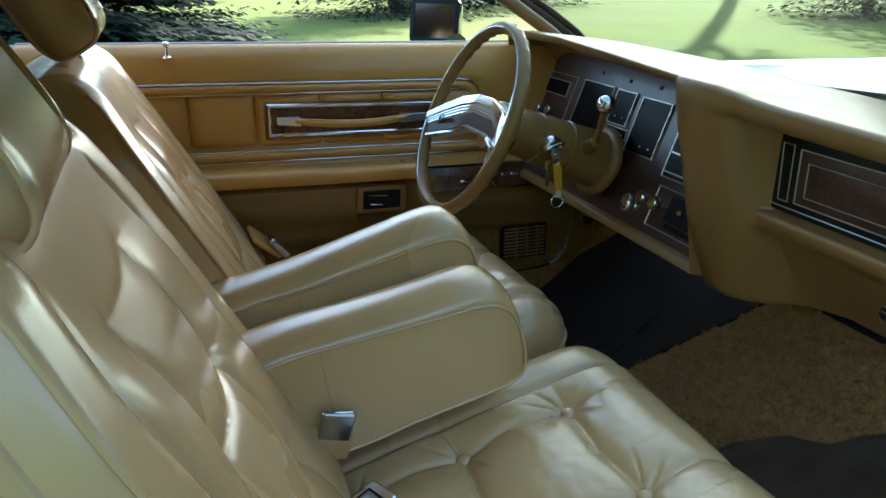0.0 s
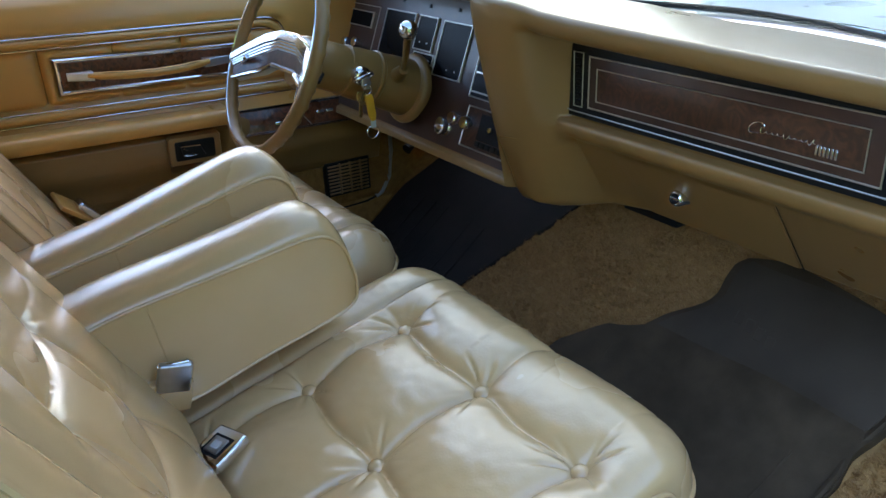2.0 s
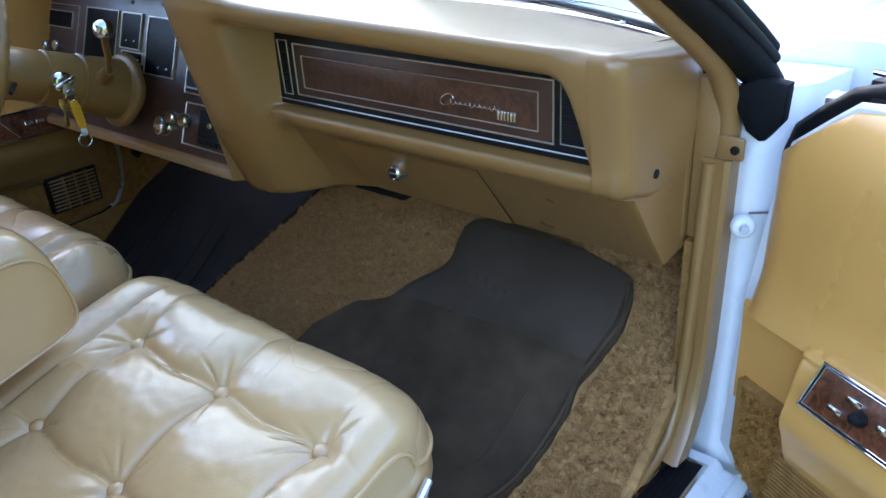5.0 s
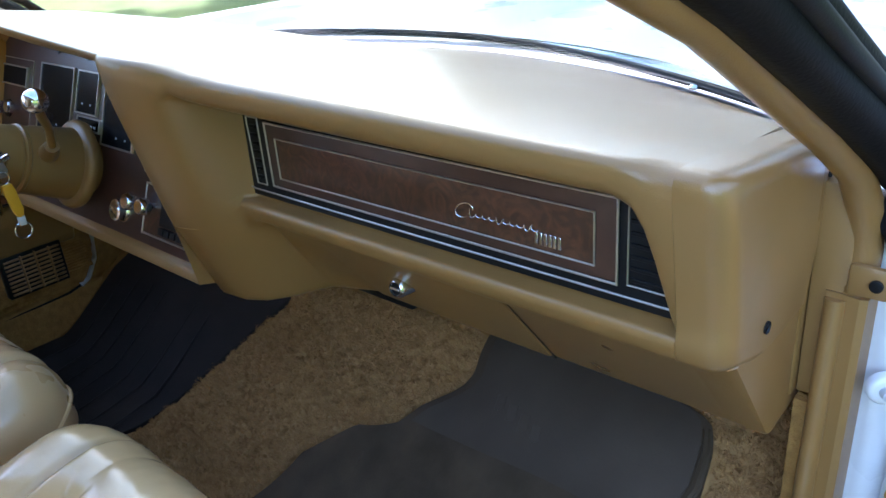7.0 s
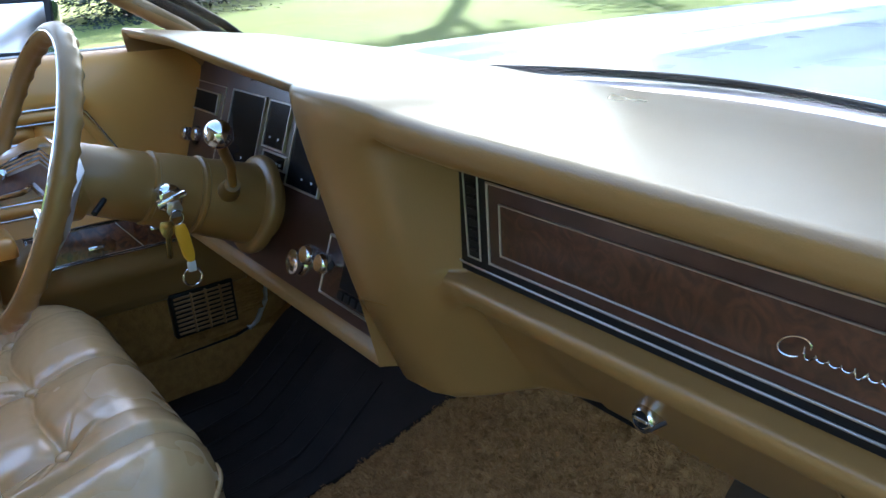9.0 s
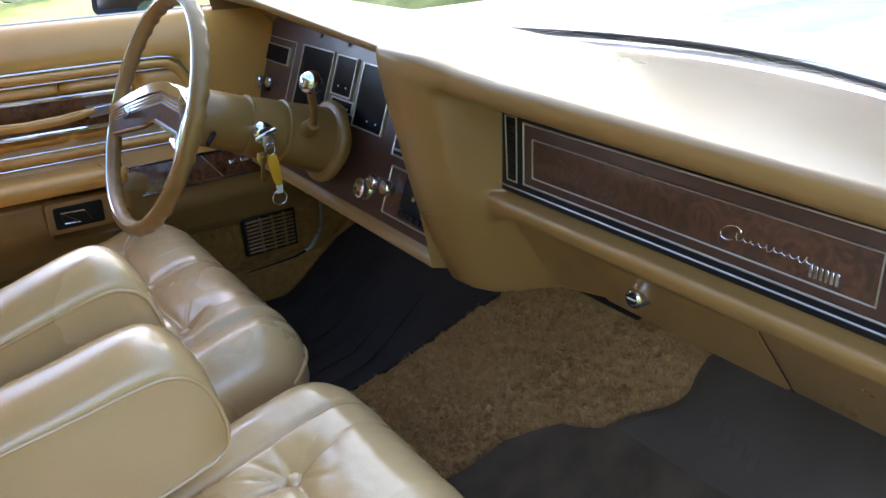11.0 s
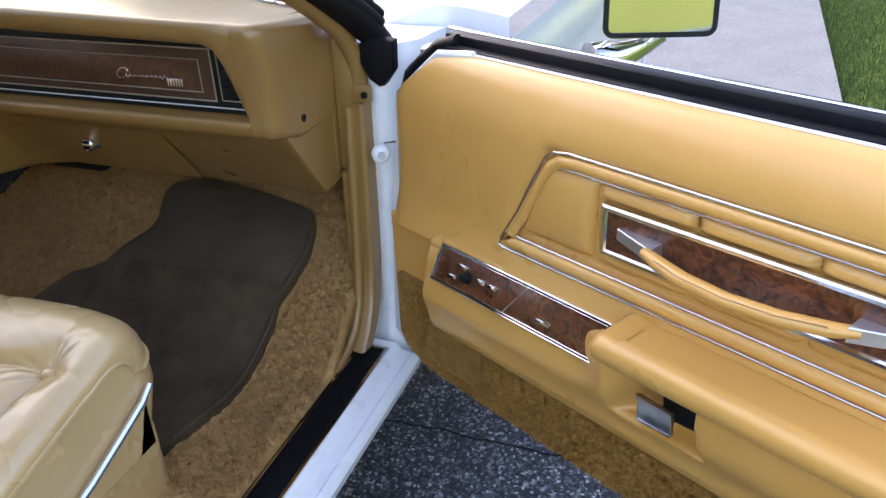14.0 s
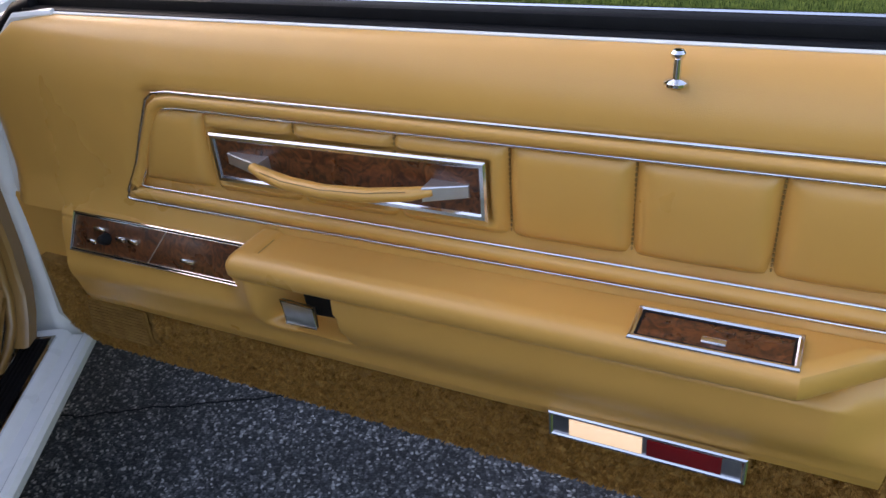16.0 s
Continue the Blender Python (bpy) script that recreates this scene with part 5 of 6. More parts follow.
for k in range(6):
    part("rib", box((-0.49, -0.801 + 0.0085 * k, 0.4125), (1.08, -0.798 + 0.0085 * k, 0.4145), 0, 1), SEAL, scuff)

pil = []
for z, dx in ((0.34, -0.02), (0.40, -0.008), (0.46, 0.0), (0.60, 0.006), (0.80, 0.012), (0.92, 0.014), (0.985, 0.03)):
    pil.append([Vector((x + dx, y, z)) for x, y in ((1.160, -0.745), (1.156, -0.775), (1.146, -0.788), (1.144, -0.800), (1.152, -0.814), (1.185, -0.838), (1.205, -0.850), (1.30, -0.865), (1.30, -0.70), (1.15, -0.72))])
structure("hinge_pillar", loft(pil, True, True), WHITE, "white painted hinge pillar of the open door", "car pillar")
structure("pillar_joint", tube([(1.150, -0.806, 0.818), (1.17, -0.830, 0.817), (1.20, -0.848, 0.815)], 0.0018, 6), BRUSHED, "fine joint line on the hinge pillar", "joint")
bumper = thing("door_bump_stop", "round white rubber bump stop on the hinge pillar", "bump stop", (1.14, -0.81, 0.800))
BM_ = axes((1.142, -0.802, 0.800), (0.55, -0.83, 0), (0, 0, 1))
BM_ = BM_ if (BM_.to_3x3() @ Vector((0, 0, 1))).x < 0 else BM_ @ pose(0, 0, 0, 180, 0, 0)
part("disc", lathe([(0.0165, -0.004), (0.0165, 0.004), (0.014, 0.007), (0.010, 0.008), (0.0, 0.008)], 24, BM_), WHITE, bumper)
part("peg", lathe([(0.007, 0.006), (0.006, 0.016), (0.0, 0.018)], 16, BM_), PALE_LINE, bumper)
# tan trim up the pillar and along the windscreen
for s, nm in ((-1, "right"), (1, "left")):
    path = [(0.42, 0.610, 1.400), (0.65, 0.685, 1.295), (0.862, 0.720, 1.190), (0.96, 0.730, 1.130), (1.06, 0.742, 1.068), (1.125, 0.752, 1.020), (1.153, 0.759, 0.975), (1.161, 0.760, 0.930), (1.158, 0.760, 0.886)]
    k_ = 1.0 if s < 0 else 1.10
    dz, dx = (0.0, 0.0) if s < 0 else (0.05, -0.055)
    thin = 1.0 if s < 0 else 0.7
    pts = [Vector((x + dx, y * s * k_, z + dz)) for x, y, z in path]
    trim = thing("pillar_trim", "tan moulded windscreen pillar trim", "pillar trim", pts[-1], kind="structure")
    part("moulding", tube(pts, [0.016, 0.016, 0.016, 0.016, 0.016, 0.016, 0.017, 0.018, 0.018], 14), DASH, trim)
    if s < 0:
        part("foot_plate", box((1.137, -0.793, 0.892), (1.146, -0.756, 0.925), 0.004), DASH, trim)
        part("screw", lathe([(0.0062, 0.0), (0.0062, 0.003), (0.004, 0.004), (0.0, 0.003)], 16, axes((1.1368, -0.782, 0.908), (0, -1, 0), (0, 0, 1))), BLACK, trim)
        part("bead", tube([(1.140, -0.748, 0.884), (1.134, -0.748, 0.78), (1.128, -0.748, 0.66), (1.120, -0.748, 0.57), (1.104, -0.748, 0.50), (1.077, -0.748, 0.452), (1.04, -0.746, 0.425), (0.98, -0.744, 0.41)], [0.010, 0.010, 0.010, 0.010, 0.010, 0.010, 0.009, 0.006], 12), DASH, trim)
        part("side_strip", loft([[Vector((x0, -0.750, z)), Vector((x0 - 0.004, -0.770, z)), Vector((x0, -0.777, z)), Vector((x0 + 0.03, -0.780, z)), Vector((x0 + 0.03, -0.735, z)), Vector((x0, -0.738, z))] for z, x0 in ((0.890, 1.140), (0.70, 1.132), (0.58, 1.125), (0.50, 1.110), (0.455, 1.086), (0.42, 1.055))], True, True), DASH, trim)
    run = [(0.42, 0.622, 1.425), (0.65, 0.695, 1.325), (0.862, 0.744, 1.206), (0.96, 0.752, 1.150), (1.06, 0.762, 1.092), (1.125, 0.772, 1.050), (1.165, 0.782, 1.018), (1.19, 0.80, 0.985)]
    seal = [Vector((x + dx, y * s * k_, z + dz)) for x, y, z in run]
    structure("pillar_seal", tube(seal, [0.022 * thin] * 4 + [0.024 * thin, 0.026 * thin, 0.026 * thin, 0.020 * thin], 14), SEAL, "black rubber door seal along the windscreen pillar", "seal")
    structure("pillar_outer", tube([p + Vector((0.030, 0.010 * s, 0.014)) for p in seal[:7]], 0.013 * thin, 12), SEAL, "dark outer windscreen edge", "moulding")
    structure("pillar_channel", tube([p + Vector((0.012, 0.022 * s, 0.006)) for p in seal[:7]], 0.009 * thin, 10), BLACK, "black door channel along the windscreen pillar", "moulding")
structure("hinge_seal", slab([(0.765, 0.972), (0.768, 0.99), (0.800, 1.005), (0.836, 1.0), (0.834, 0.95), (0.814, 0.922), (0.806, 0.920), (0.788, 0.931)], 0.022, axes((1.170, 0, 0), (0, -1, 0), (0, 0, 1)), 0.005), SEAL, "black rubber seal block at the hinge corner", "seal")
structure("hinge_bracket", box((1.175, -0.905, 0.965), (1.215, -0.872, 0.985), 0.006, 3), BRUSHED, "small metal hinge bracket", "bracket")

structure("kick_panel_right", box((1.135, -0.742, 0.34), (1.55, -0.722, 0.76), 0.004), CARPET, "carpeted footwell side", "kick panel")
structure("kick_panel_left", box((0.78, 0.815, 0.36), (1.55, 0.84, 0.82), 0.004), CARPET, "tan footwell side with a vent", "kick panel")
structure("dash_end_filler", box((1.13, -0.7205, 0.76), (1.34, -0.69, 1.02), 0.006, 3), DASH, "tan filler between dashboard and pillar", "trim")
structure("pillar_filler", box((1.1425, -0.757, 0.764), (1.165, -0.7215, 1.0), 0.003), DASH, "tan filler strip behind the pillar moulding", "trim")
structure("firewall", box((1.50, -0.8, 0.2), (1.56, 0.9, 0.97), 0.0), SEAL, "dark firewall behind the footwells", "firewall")
structure("driver_sill", box((-0.9, 0.80, 0.15), (1.3, 0.99, 0.50), 0.02), CARPET, "carpeted sill under the driver door", "door sill")
# unseen, raised over the rear window opening to keep light off the dashboard
structure("rear_wall", box((-1.35, -0.85, 0.3), (-1.28, 0.95, 1.36), 0.0), VINYL, "unseen tan wall closing the rear window", "wall")
structure("quarter_right", box((-1.3, -0.90, 0.3), (-0.42, -0.78, 1.06), 0.02), WHITE, "white rear quarter panel", "car body")
structure("quarter_left", box((-1.3, 0.86, 0.3), (-0.25, 0.98, 1.16), 0.02), WHITE, "white rear quarter panel", "car body")
roof_s = []
for i in range(13):
    x = -1.45 + (0.50 + 1.45) * i / 12
    drop = 0.03 * ((x + 0.4) / 0.9) ** 2
    roof_s.append([Vector((x, -0.66 + 1.38 * j / 16, 1.425 - drop - 0.045 * abs(j / 8 - 1) ** 3)) for j in range(17)])
structure("roof", loft(roof_s), WHITE, "white car roof", "car roof")
structure("headliner", loft([[p - Vector((0, 0, 0.035)) for p in r] for r in roof_s]), HEADLINER, "tan cloth headliner", "headliner")
for s in (-1, 1):
    structure("c_pillar", loft([[Vector((-1.25, 0.84 * s, 1.05)), Vector((-0.38, 0.84 * s, 1.05)), Vector((-0.38, 0.80 * s, 1.05)), Vector((-1.25, 0.80 * s, 1.05))], [Vector((-1.40, 0.68 * s, 1.40)), Vector((-0.42, 0.68 * s, 1.40)), Vector((-0.42, 0.64 * s, 1.40)), Vector((-1.40, 0.64 * s, 1.40))]], True, True), WHITE, "broad white rear roof pillar", "car pillar")

# windscreen, cowl, hood and fenders
glass = []
for j in range(33):
    y = -0.745 + 1.55 * j / 32
    x0, x1 = ws(y) + 0.01, 0.56 - 0.10 * y * y
    z0 = 1.005 + 0.02 * smoothstep(y)
    glass.append([Vector((x0 + (x1 - x0) * k / 8, y * (1 - 0.16 * (k / 8)), z0 + (1.40 - z0) * k / 8)) for k in range(9)])
pane = structure("windscreen", loft(glass), GLASS, "clear curved windscreen", "windscreen")
pane.visible_shadow = True
structure("cowl_seal", tube([(ws(y) + 0.010, y, 1.010 + 0.012 * smoothstep((y + 0.5) / 0.6)) for y in [-0.725 + 1.45 * k / 40 for k in range(41)]], 0.0065, 8), SEAL, "dark windscreen seal along the cowl", "seal")
structure("cowl", loft([[Vector((ws(y) + d, y, z)) for d, z in ((-0.01, 1.0), (0.03, 1.003), (0.05, 1.006), (0.085, 0.992), (0.12, 0.995))] for y in [-0.725 + 1.45 * k / 40 for k in range(41)]]), BRUSHED, "grey metal cowl at the base of the windscreen", "cowl")
structure("cowl_trim", tube([(ws(y) + 0.045, y, 1.012) for y in [-0.725 + 1.45 * k / 40 for k in range(41)]], 0.006, 8), CHROME, "bright strip along the windscreen base", "moulding")
bl = thing("cowl_screw", "small bright screw on the windscreen edge trim", "screw", (1.39, -0.48, 1.0))
part("head", lathe([(0.007, 0), (0.007, 0.003), (0.004, 0.006), (0, 0.006)], 12, Matrix.Translation((1.385, -0.478, 1.006))), CHROME, bl)


def hood_z(x, y):
    a = abs(y)
    z = 1.000 - 0.012 * (x - 1.5) - 0.012 * (x - 1.5) ** 2 * 0.6
    z += 0.012 * math.exp(-(a / 0.10) ** 4) * smoothstep((x - 1.6) / 0.6) - 0.020 * smoothstep((a - 0.35) / 0.3) + 0.040 * smoothstep((a - 0.72) / 0.14)
    return z - 0.30 * max(0, a - 0.90) ** 1.2


def hood_xy(i, j, n, m_):
    y = -0.985 + 1.97 * j / m_
    x0 = max(ws(min(abs(y), 0.74)) + 0.11, 1.24)
    return x0 + (3.75 - x0) * i / n, y


hd = [[Vector((*hood_xy(i, j, 40, 60), hood_z(*hood_xy(i, j, 40, 60)))) for j in range(61)] for i in range(41)]
hd.insert(0, [p + Vector((0.01, 0, -0.10 if abs(p.y) > 0.74 else -0.05)) for p in hd[0]])
structure("hood", loft(hd), WHITE, "long white car hood with a raised centre crease", "car hood")
for s in (-1, 1):
    structure("fender", loft([[Vector((x, s * y, z - 0.02 * (x - 1.3))) for y, z in ((0.984, 0.965), (1.0, 0.93), (1.012, 0.85), (1.015, 0.70), (1.0, 0.5), (0.96, 0.25))] for x in [1.24 + 2.5 * k / 10 for k in range(11)]]), WHITE, "white front fender", "fender")


# ---- floor mats ----
def mat_sheet(left, right, x0, x1, n, m_, lift, wave):
    rows = []
    for i in range(n + 1):
        x = x0 + (x1 - x0) * i / n
        (a,), (b,) = lerp(left, x), lerp(right, x)
        row = []
        for j in range(m_ + 1):
            y = a + (b - a) * j / m_
            z = floor_z(x, y) + lift + wave(x, y)
            row.append(Vector((x, y, z)))
        rows.append([Vector((row[0].x, row[0].y, row[0].z - lift * 1.3))] + row + [Vector((row[-1].x, row[-1].y, row[-1].z - lift * 1.3))])
    rows.append([p - Vector((-0.004, 0, lift * 1.3)) for p in rows[-1]])
    return loft(rows)


def p_wave(x, y):
    w = 0.006 * noise.noise(Vector((x * 6, y * 6, 2))) + 0.004
    w += 0.011 * math.exp(-((x - 1.075 - 0.10 * (y + 0.45)) / 0.028) ** 2) * smoothstep((-y - 0.28) / 0.25)
    w -= 0.003 * math.exp(-((x - 1.030 - 0.10 * (y + 0.45)) / 0.012) ** 2)
    return w + 0.0012 * smoothstep((math.sin(y * 420) - 0.1) / 0.4) * smoothstep((1.01 - x) / 0.02) * (abs(y + 0.33) < 0.17)


L_EDGE = [(0.55, 0.0), (0.90, 0.0), (0.99, -0.02), (1.03, -0.062), (1.056, -0.092), (1.066, -0.125), (1.078, -0.160), (1.11, -0.187), (1.142, -0.229), (1.155, -0.241), (1.172, -0.247), (1.20, -0.240), (1.224, -0.239), (1.240, -0.254), (1.250, -0.285), (1.257, -0.335)]
R_EDGE = [(0.55, -0.49), (0.709, -0.552), (0.873, -0.585), (0.953, -0.592), (1.026, -0.602), (1.055, -0.598), (1.10, -0.611), (1.15, -0.626), (1.195, -0.620), (1.215, -0.609), (1.224, -0.590), (1.240, -0.50), (1.250, -0.41), (1.257, -0.345)]
D_EDGE = [(0.6, 0.40), (0.95, 0.335), (1.05, 0.278), (1.20, 0.190), (1.30, 0.135)]
pm = thing("passenger_floor_mat", "dark worn rubber floor mat on the passenger carpet", "floor mat", (1.0, -0.33, 0.34))
part("mat", mat_sheet(L_EDGE, R_EDGE, 0.55, 1.257, 120, 70, 0.012, p_wave), RUBBER, pm, smooth=70)
part("toe_pad", mat_sheet([(x, y - 0.016) for x, y in L_EDGE], [(x, y + 0.016) for x, y in R_EDGE], 1.088, 1.236, 50, 60, 0.0145, p_wave), RUBBER_TOE, pm, "smooth dark rubber toe pad", smooth=70)
part("rim", tube([(x, lerp(R_EDGE, x)[0] + 0.008, floor_z(x, lerp(R_EDGE, x)[0]) + 0.016) for x in [0.75 + 0.02 * k for k in range(24)]], 0.005, 6), RUBBER, pm)
for a, b in (((0.80, -0.15), (1.03, -0.13)), ((0.80, -0.50), (1.03, -0.52))):
    part("groove_rib", tube([(a[0] + (b[0] - a[0]) * k / 10, a[1] + (b[1] - a[1]) * k / 10, floor_z(a[0] + (b[0] - a[0]) * k / 10, a[1] + (b[1] - a[1]) * k / 10) + 0.013) for k in range(11)], 0.003, 6), RUBBER, pm)
for k in range(4):
    y = -0.315 - 0.025 * k
    ex = 1.150 - 0.006 * k
    part("embossed_bar", box((-0.012, -0.007, 0), (0.012, 0.007, 0.0018), 0.0006, 1, pose(ex, y, floor_z(ex, y) + 0.0145 + p_wave(ex, y), 0, -38, 12)), RUBBER_TOE, pm)
dm = thing("driver_floor_mat", "rubber floor mat, darkened for the shade of the driver footwell", "floor mat", (1.0, 0.5, 0.34))
part("mat", mat_sheet([(0.6, 0.775), (1.10, 0.770), (1.20, 0.72), (1.42, 0.66)], D_EDGE, 0.6, 1.42, 80, 60, 0.012, lambda x, y: 0.004 * noise.noise(Vector((x * 7, y * 7, 5)))), RUBBER_SHADED, dm, smooth=70)
for k in range(7):
    y = 0.38 + 0.055 * k
    part("ridge", tube([(x, y, floor_z(x, y) + 0.0125) for x in (0.7, 0.85, 0.95, 1.0, 1.05, 1.10)], 0.0022, 6), RUBBER_SHADED, dm)

# driver footwell: vent, door seal, brake release
kv = thing("footwell_vent", "tan slotted air vent in the footwell side", "air vent", (0.94, 0.79, 0.53))
part("plate", box((0.876, 0.786, 0.534), (1.006, 0.812, 0.628), 0.003), BLACK, kv)
for k in range(9):
    part("slat", box((0.882, 0.7835, 0.541 + 0.0094 * k), (1.000, 0.789, 0.5455 + 0.0094 * k), 0.001, 1), DASH, kv)
for x in (0.915, 0.945, 0.975):
    part("rib", box((x, 0.7825, 0.538), (x + 0.004, 0.788, 0.624), 0.001, 1), DASH, kv)
structure("door_seal_left", tube([(1.08, 0.806, 0.80), (1.085, 0.806, 0.62), (1.075, 0.806, 0.55), (1.05, 0.806, 0.51), (1.03, 0.806, 0.50)], 0.006, 8), BRUSHED, "bright edge of the driver door seal", "seal")
structure("sill_seal_left", tube([(1.03, 0.806, 0.50), (1.0, 0.806, 0.492), (0.8, 0.806, 0.485), (0.3, 0.806, 0.48)], 0.003, 8), SEAL, "dark rubber seal along the driver sill", "seal")
br = thing("brake_release", "black parking brake release lever under the dash", "lever", (1.10, 0.70, 0.66))
part("arm", tube([(1.16, 0.72, 0.70), (1.10, 0.70, 0.665), (1.07, 0.69, 0.655)], [0.006, 0.008, 0.014], 10), BLACK, br)
pedal = thing("brake_pedal", "dark rubber brake pedal in the driver footwell", "pedal", (1.2, 0.40, 0.45))
part("pad", box((-0.012, -0.07, -0.035), (0.012, 0.07, 0.035), 0.006, 2, pose(1.19, 0.38, 0.52, 0, 40, 0)), RUBBER, pedal)
part("arm", tube([(1.20, 0.38, 0.52), (1.26, 0.38, 0.68), (1.28, 0.38, 0.85)], 0.010, 8), BLACK, pedal)

# ---- seat belt buckles ----
def buckle(name, label, m, strap):
    t = thing(name, label, "seat belt buckle", m.translation)
    b = part("case", box((-0.030, -0.026, -0.009), (0.030, 0.026, 0.009), 0.005, 3), CHROME, t, m=m)
    part("button_frame", box((-0.021, -0.017, 0.0080), (0.015, 0.017, 0.0096), 0.001, 1), BLACK, b, m=m)
    part("button", box((-0.016, -0.012, 0.0085), (0.010, 0.012, 0.0115), 0.002, 2), BRUSHED, b, "square release button", m=m)
    part("button_mark", box((-0.009, -0.007, 0.011), (0.003, 0.007, 0.0125), 0.001, 1), PALE_LINE, b, m=m)
    part("slot", box((0.026, -0.020, -0.003), (0.0306, 0.020, 0.003), 0.0, 1), BLACK, b, m=m)
    part("webbing", loft([[Vector(p) + Vector(d) for d in ((0, -0.02, 0), (0, 0.02, 0))] for p in strap]), VINYL, t, "tan belt webbing")
    return t


buckle("lap_belt_buckle", "chrome seat belt buckle lying on the passenger cushion", pose(0.262, -0.198, 0.622, 0, -12, 24), [(0.228, -0.212, 0.612), (0.19, -0.21, 0.60), (0.14, -0.20, 0.58)])
b2 = thing("shoulder_belt_buckle", "chrome belt tongue standing in the armrest pocket", "seat belt buckle", (0.245, -0.125, 0.66))
part("tongue", box((-0.022, -0.006, -0.026), (0.022, 0.006, 0.022), 0.004, 3), BRUSHED, b2, m=pose(0.236, -0.134, 0.710, 14, 12, -6))
part("top_edge", tube([(0.217, -0.136, 0.731), (0.256, -0.139, 0.728)], 0.0038, 10), CHROME, b2)
part("pocket", box((-0.034, -0.008, -0.03), (0.034, 0.008, 0.018), 0.004, 2), LEATHER, b2, "leather belt pocket", m=pose(0.224, -0.121, 0.682, 8, 12, 0))
b3 = thing("driver_belt", "tan belt with chrome buckle beside the driver cushion", "seat belt", (0.26, 0.70, 0.60))
part("webbing", box((-0.02, -0.04, -0.005), (0.06, 0.03, 0.005), 0.003, 2), VINYL, b3, m=pose(0.235, 0.70, 0.70, 20, 40, 20))
part("buckle", box((-0.03, -0.02, -0.009), (0.03, 0.02, 0.009), 0.006, 3), CHROME, b3, m=pose(0.28, 0.695, 0.675, 10, 50, 10))
part("shoulder_strap", tube([(0.20, 0.650, 0.68), (0.08, 0.655, 0.88), (-0.05, 0.660, 1.10), (-0.13, 0.650, 1.22)], 0.014, 8, flat=0.2), BLACK, b3, "dark shoulder strap")
structure("seat_track", box((0.2, -0.60, 0.335), (0.66, -0.10, 0.37), 0.0), BLACK, "dark seat track under the passenger cushion", "seat track")
structure("seat_track", box((0.2, 0.10, 0.335), (0.66, 0.60, 0.37), 0.0), BLACK, "dark seat track under the driver cushion", "seat track")


# ---- trees and lawn ----
def mesh_from(name, verts, faces, mat, parent=None, label=""):
    me = bpy.data.meshes.new(name)
    me.from_pydata(verts, [], faces)
    me.materials.append(mat)
    ob = new(name, me)
    if parent is not None:
        ob.parent = parent
        ORIGIN[ob] = ORIGIN[parent]
    return tagged(ob, label)


def spruce(x, y, height, radius, seed, dense, label, taper=0.85):
    """A spruce: tapered trunk, drooping limbs, thousands of needle sprays."""
    rng = random.Random(seed)
    t = thing("spruce_tree", label, "tree", (x, y, -0.03), "spruces round the lawn")
    part("trunk", tube([(x, y, -0.05), (x + 0.03, y, height * 0.4), (x, y, height)], [height * 0.018, height * 0.011, 0.02], 10), BARK, t)
    vs, fs = [], []
    whorls = int(height * 4.5)
    for w in range(whorls):
        f = (w + 0.5) / whorls
        h = height * (0.012 + 0.97 * f)
        r = radius * (1 - f) ** taper * rng.uniform(0.82, 1.1) + 0.15
        nb = max(6, int(r * 6.5))
        a0 = rng.uniform(0, 6.28)
        for b in range(nb):
            a = a0 + 2 * math.pi * b / nb + rng.uniform(-0.2, 0.2)
            rr = r * rng.uniform(0.72, 1.12)
            droop = rng.uniform(0.12, 0.30)
            ns = max(8, int(rr * (dense if h < 2.4 else min(dense, 9)) * 2.2))
            for k in range(ns):
                q = (k + rng.random()) / ns
                if rng.random() > 0.35 + 0.65 * q:
                    continue
                d = rr * q
                px = d * math.cos(a) + rng.gauss(0, 0.07 + 0.05 * rr * q)
                py = d * math.sin(a) + rng.gauss(0, 0.07 + 0.05 * rr * q)
                pz = max(h - droop * d + 0.10 * d * q * q + rng.gauss(0, 0.05), 0.02)
                L = rng.uniform(0.09, 0.21)
                w_ = L * rng.uniform(0.22, 0.36)
                aa = a + rng.uniform(-0.9, 0.9)
                dx, dy, dz = math.cos(aa) * L, math.sin(aa) * L, -rng.uniform(0.0, 0.55) * L
                sx, sy = -math.sin(aa) * w_, math.cos(aa) * w_
                tz = rng.uniform(-0.4, 0.4) * w_
                n = len(vs)
                vs += [(px - sx, py - sy, pz - tz), (px + dx * 0.6 + sx * 0.7, py + dy * 0.6 + sy * 0.7, pz + dz * 0.5 + tz), (px + dx, py + dy, pz + dz), (px + dx * 0.5 - sx * 1.1, py + dy * 0.5 - sy * 1.1, pz + dz * 0.6 - tz)]
                fs += [(n, n + 1, n + 2), (n, n + 2, n + 3)]
    mesh_from("crown", vs, fs, NEEDLE, t, "dense drooping blue-green needles")
    return t


spruce(-3.0, 13.6, 12.0, 4.4, 3, 110, "large blue-green spruce with branches down to the lawn")
spruce(6.2, 20.0, 11.0, 3.0, 5, 11, "dark spruce standing on the sunlit lawn")
spruce(10.5, 24.0, 12.0, 3.2, 8, 10, "dark spruce standing on the sunlit lawn")
spruce(17.5, 15.5, 9.0, 2.6, 9, 14, "spruce far across the lawn")
spruce(30.0, -3.0, 12.0, 3.2, 11, 8, "distant spruce beyond the driveway")


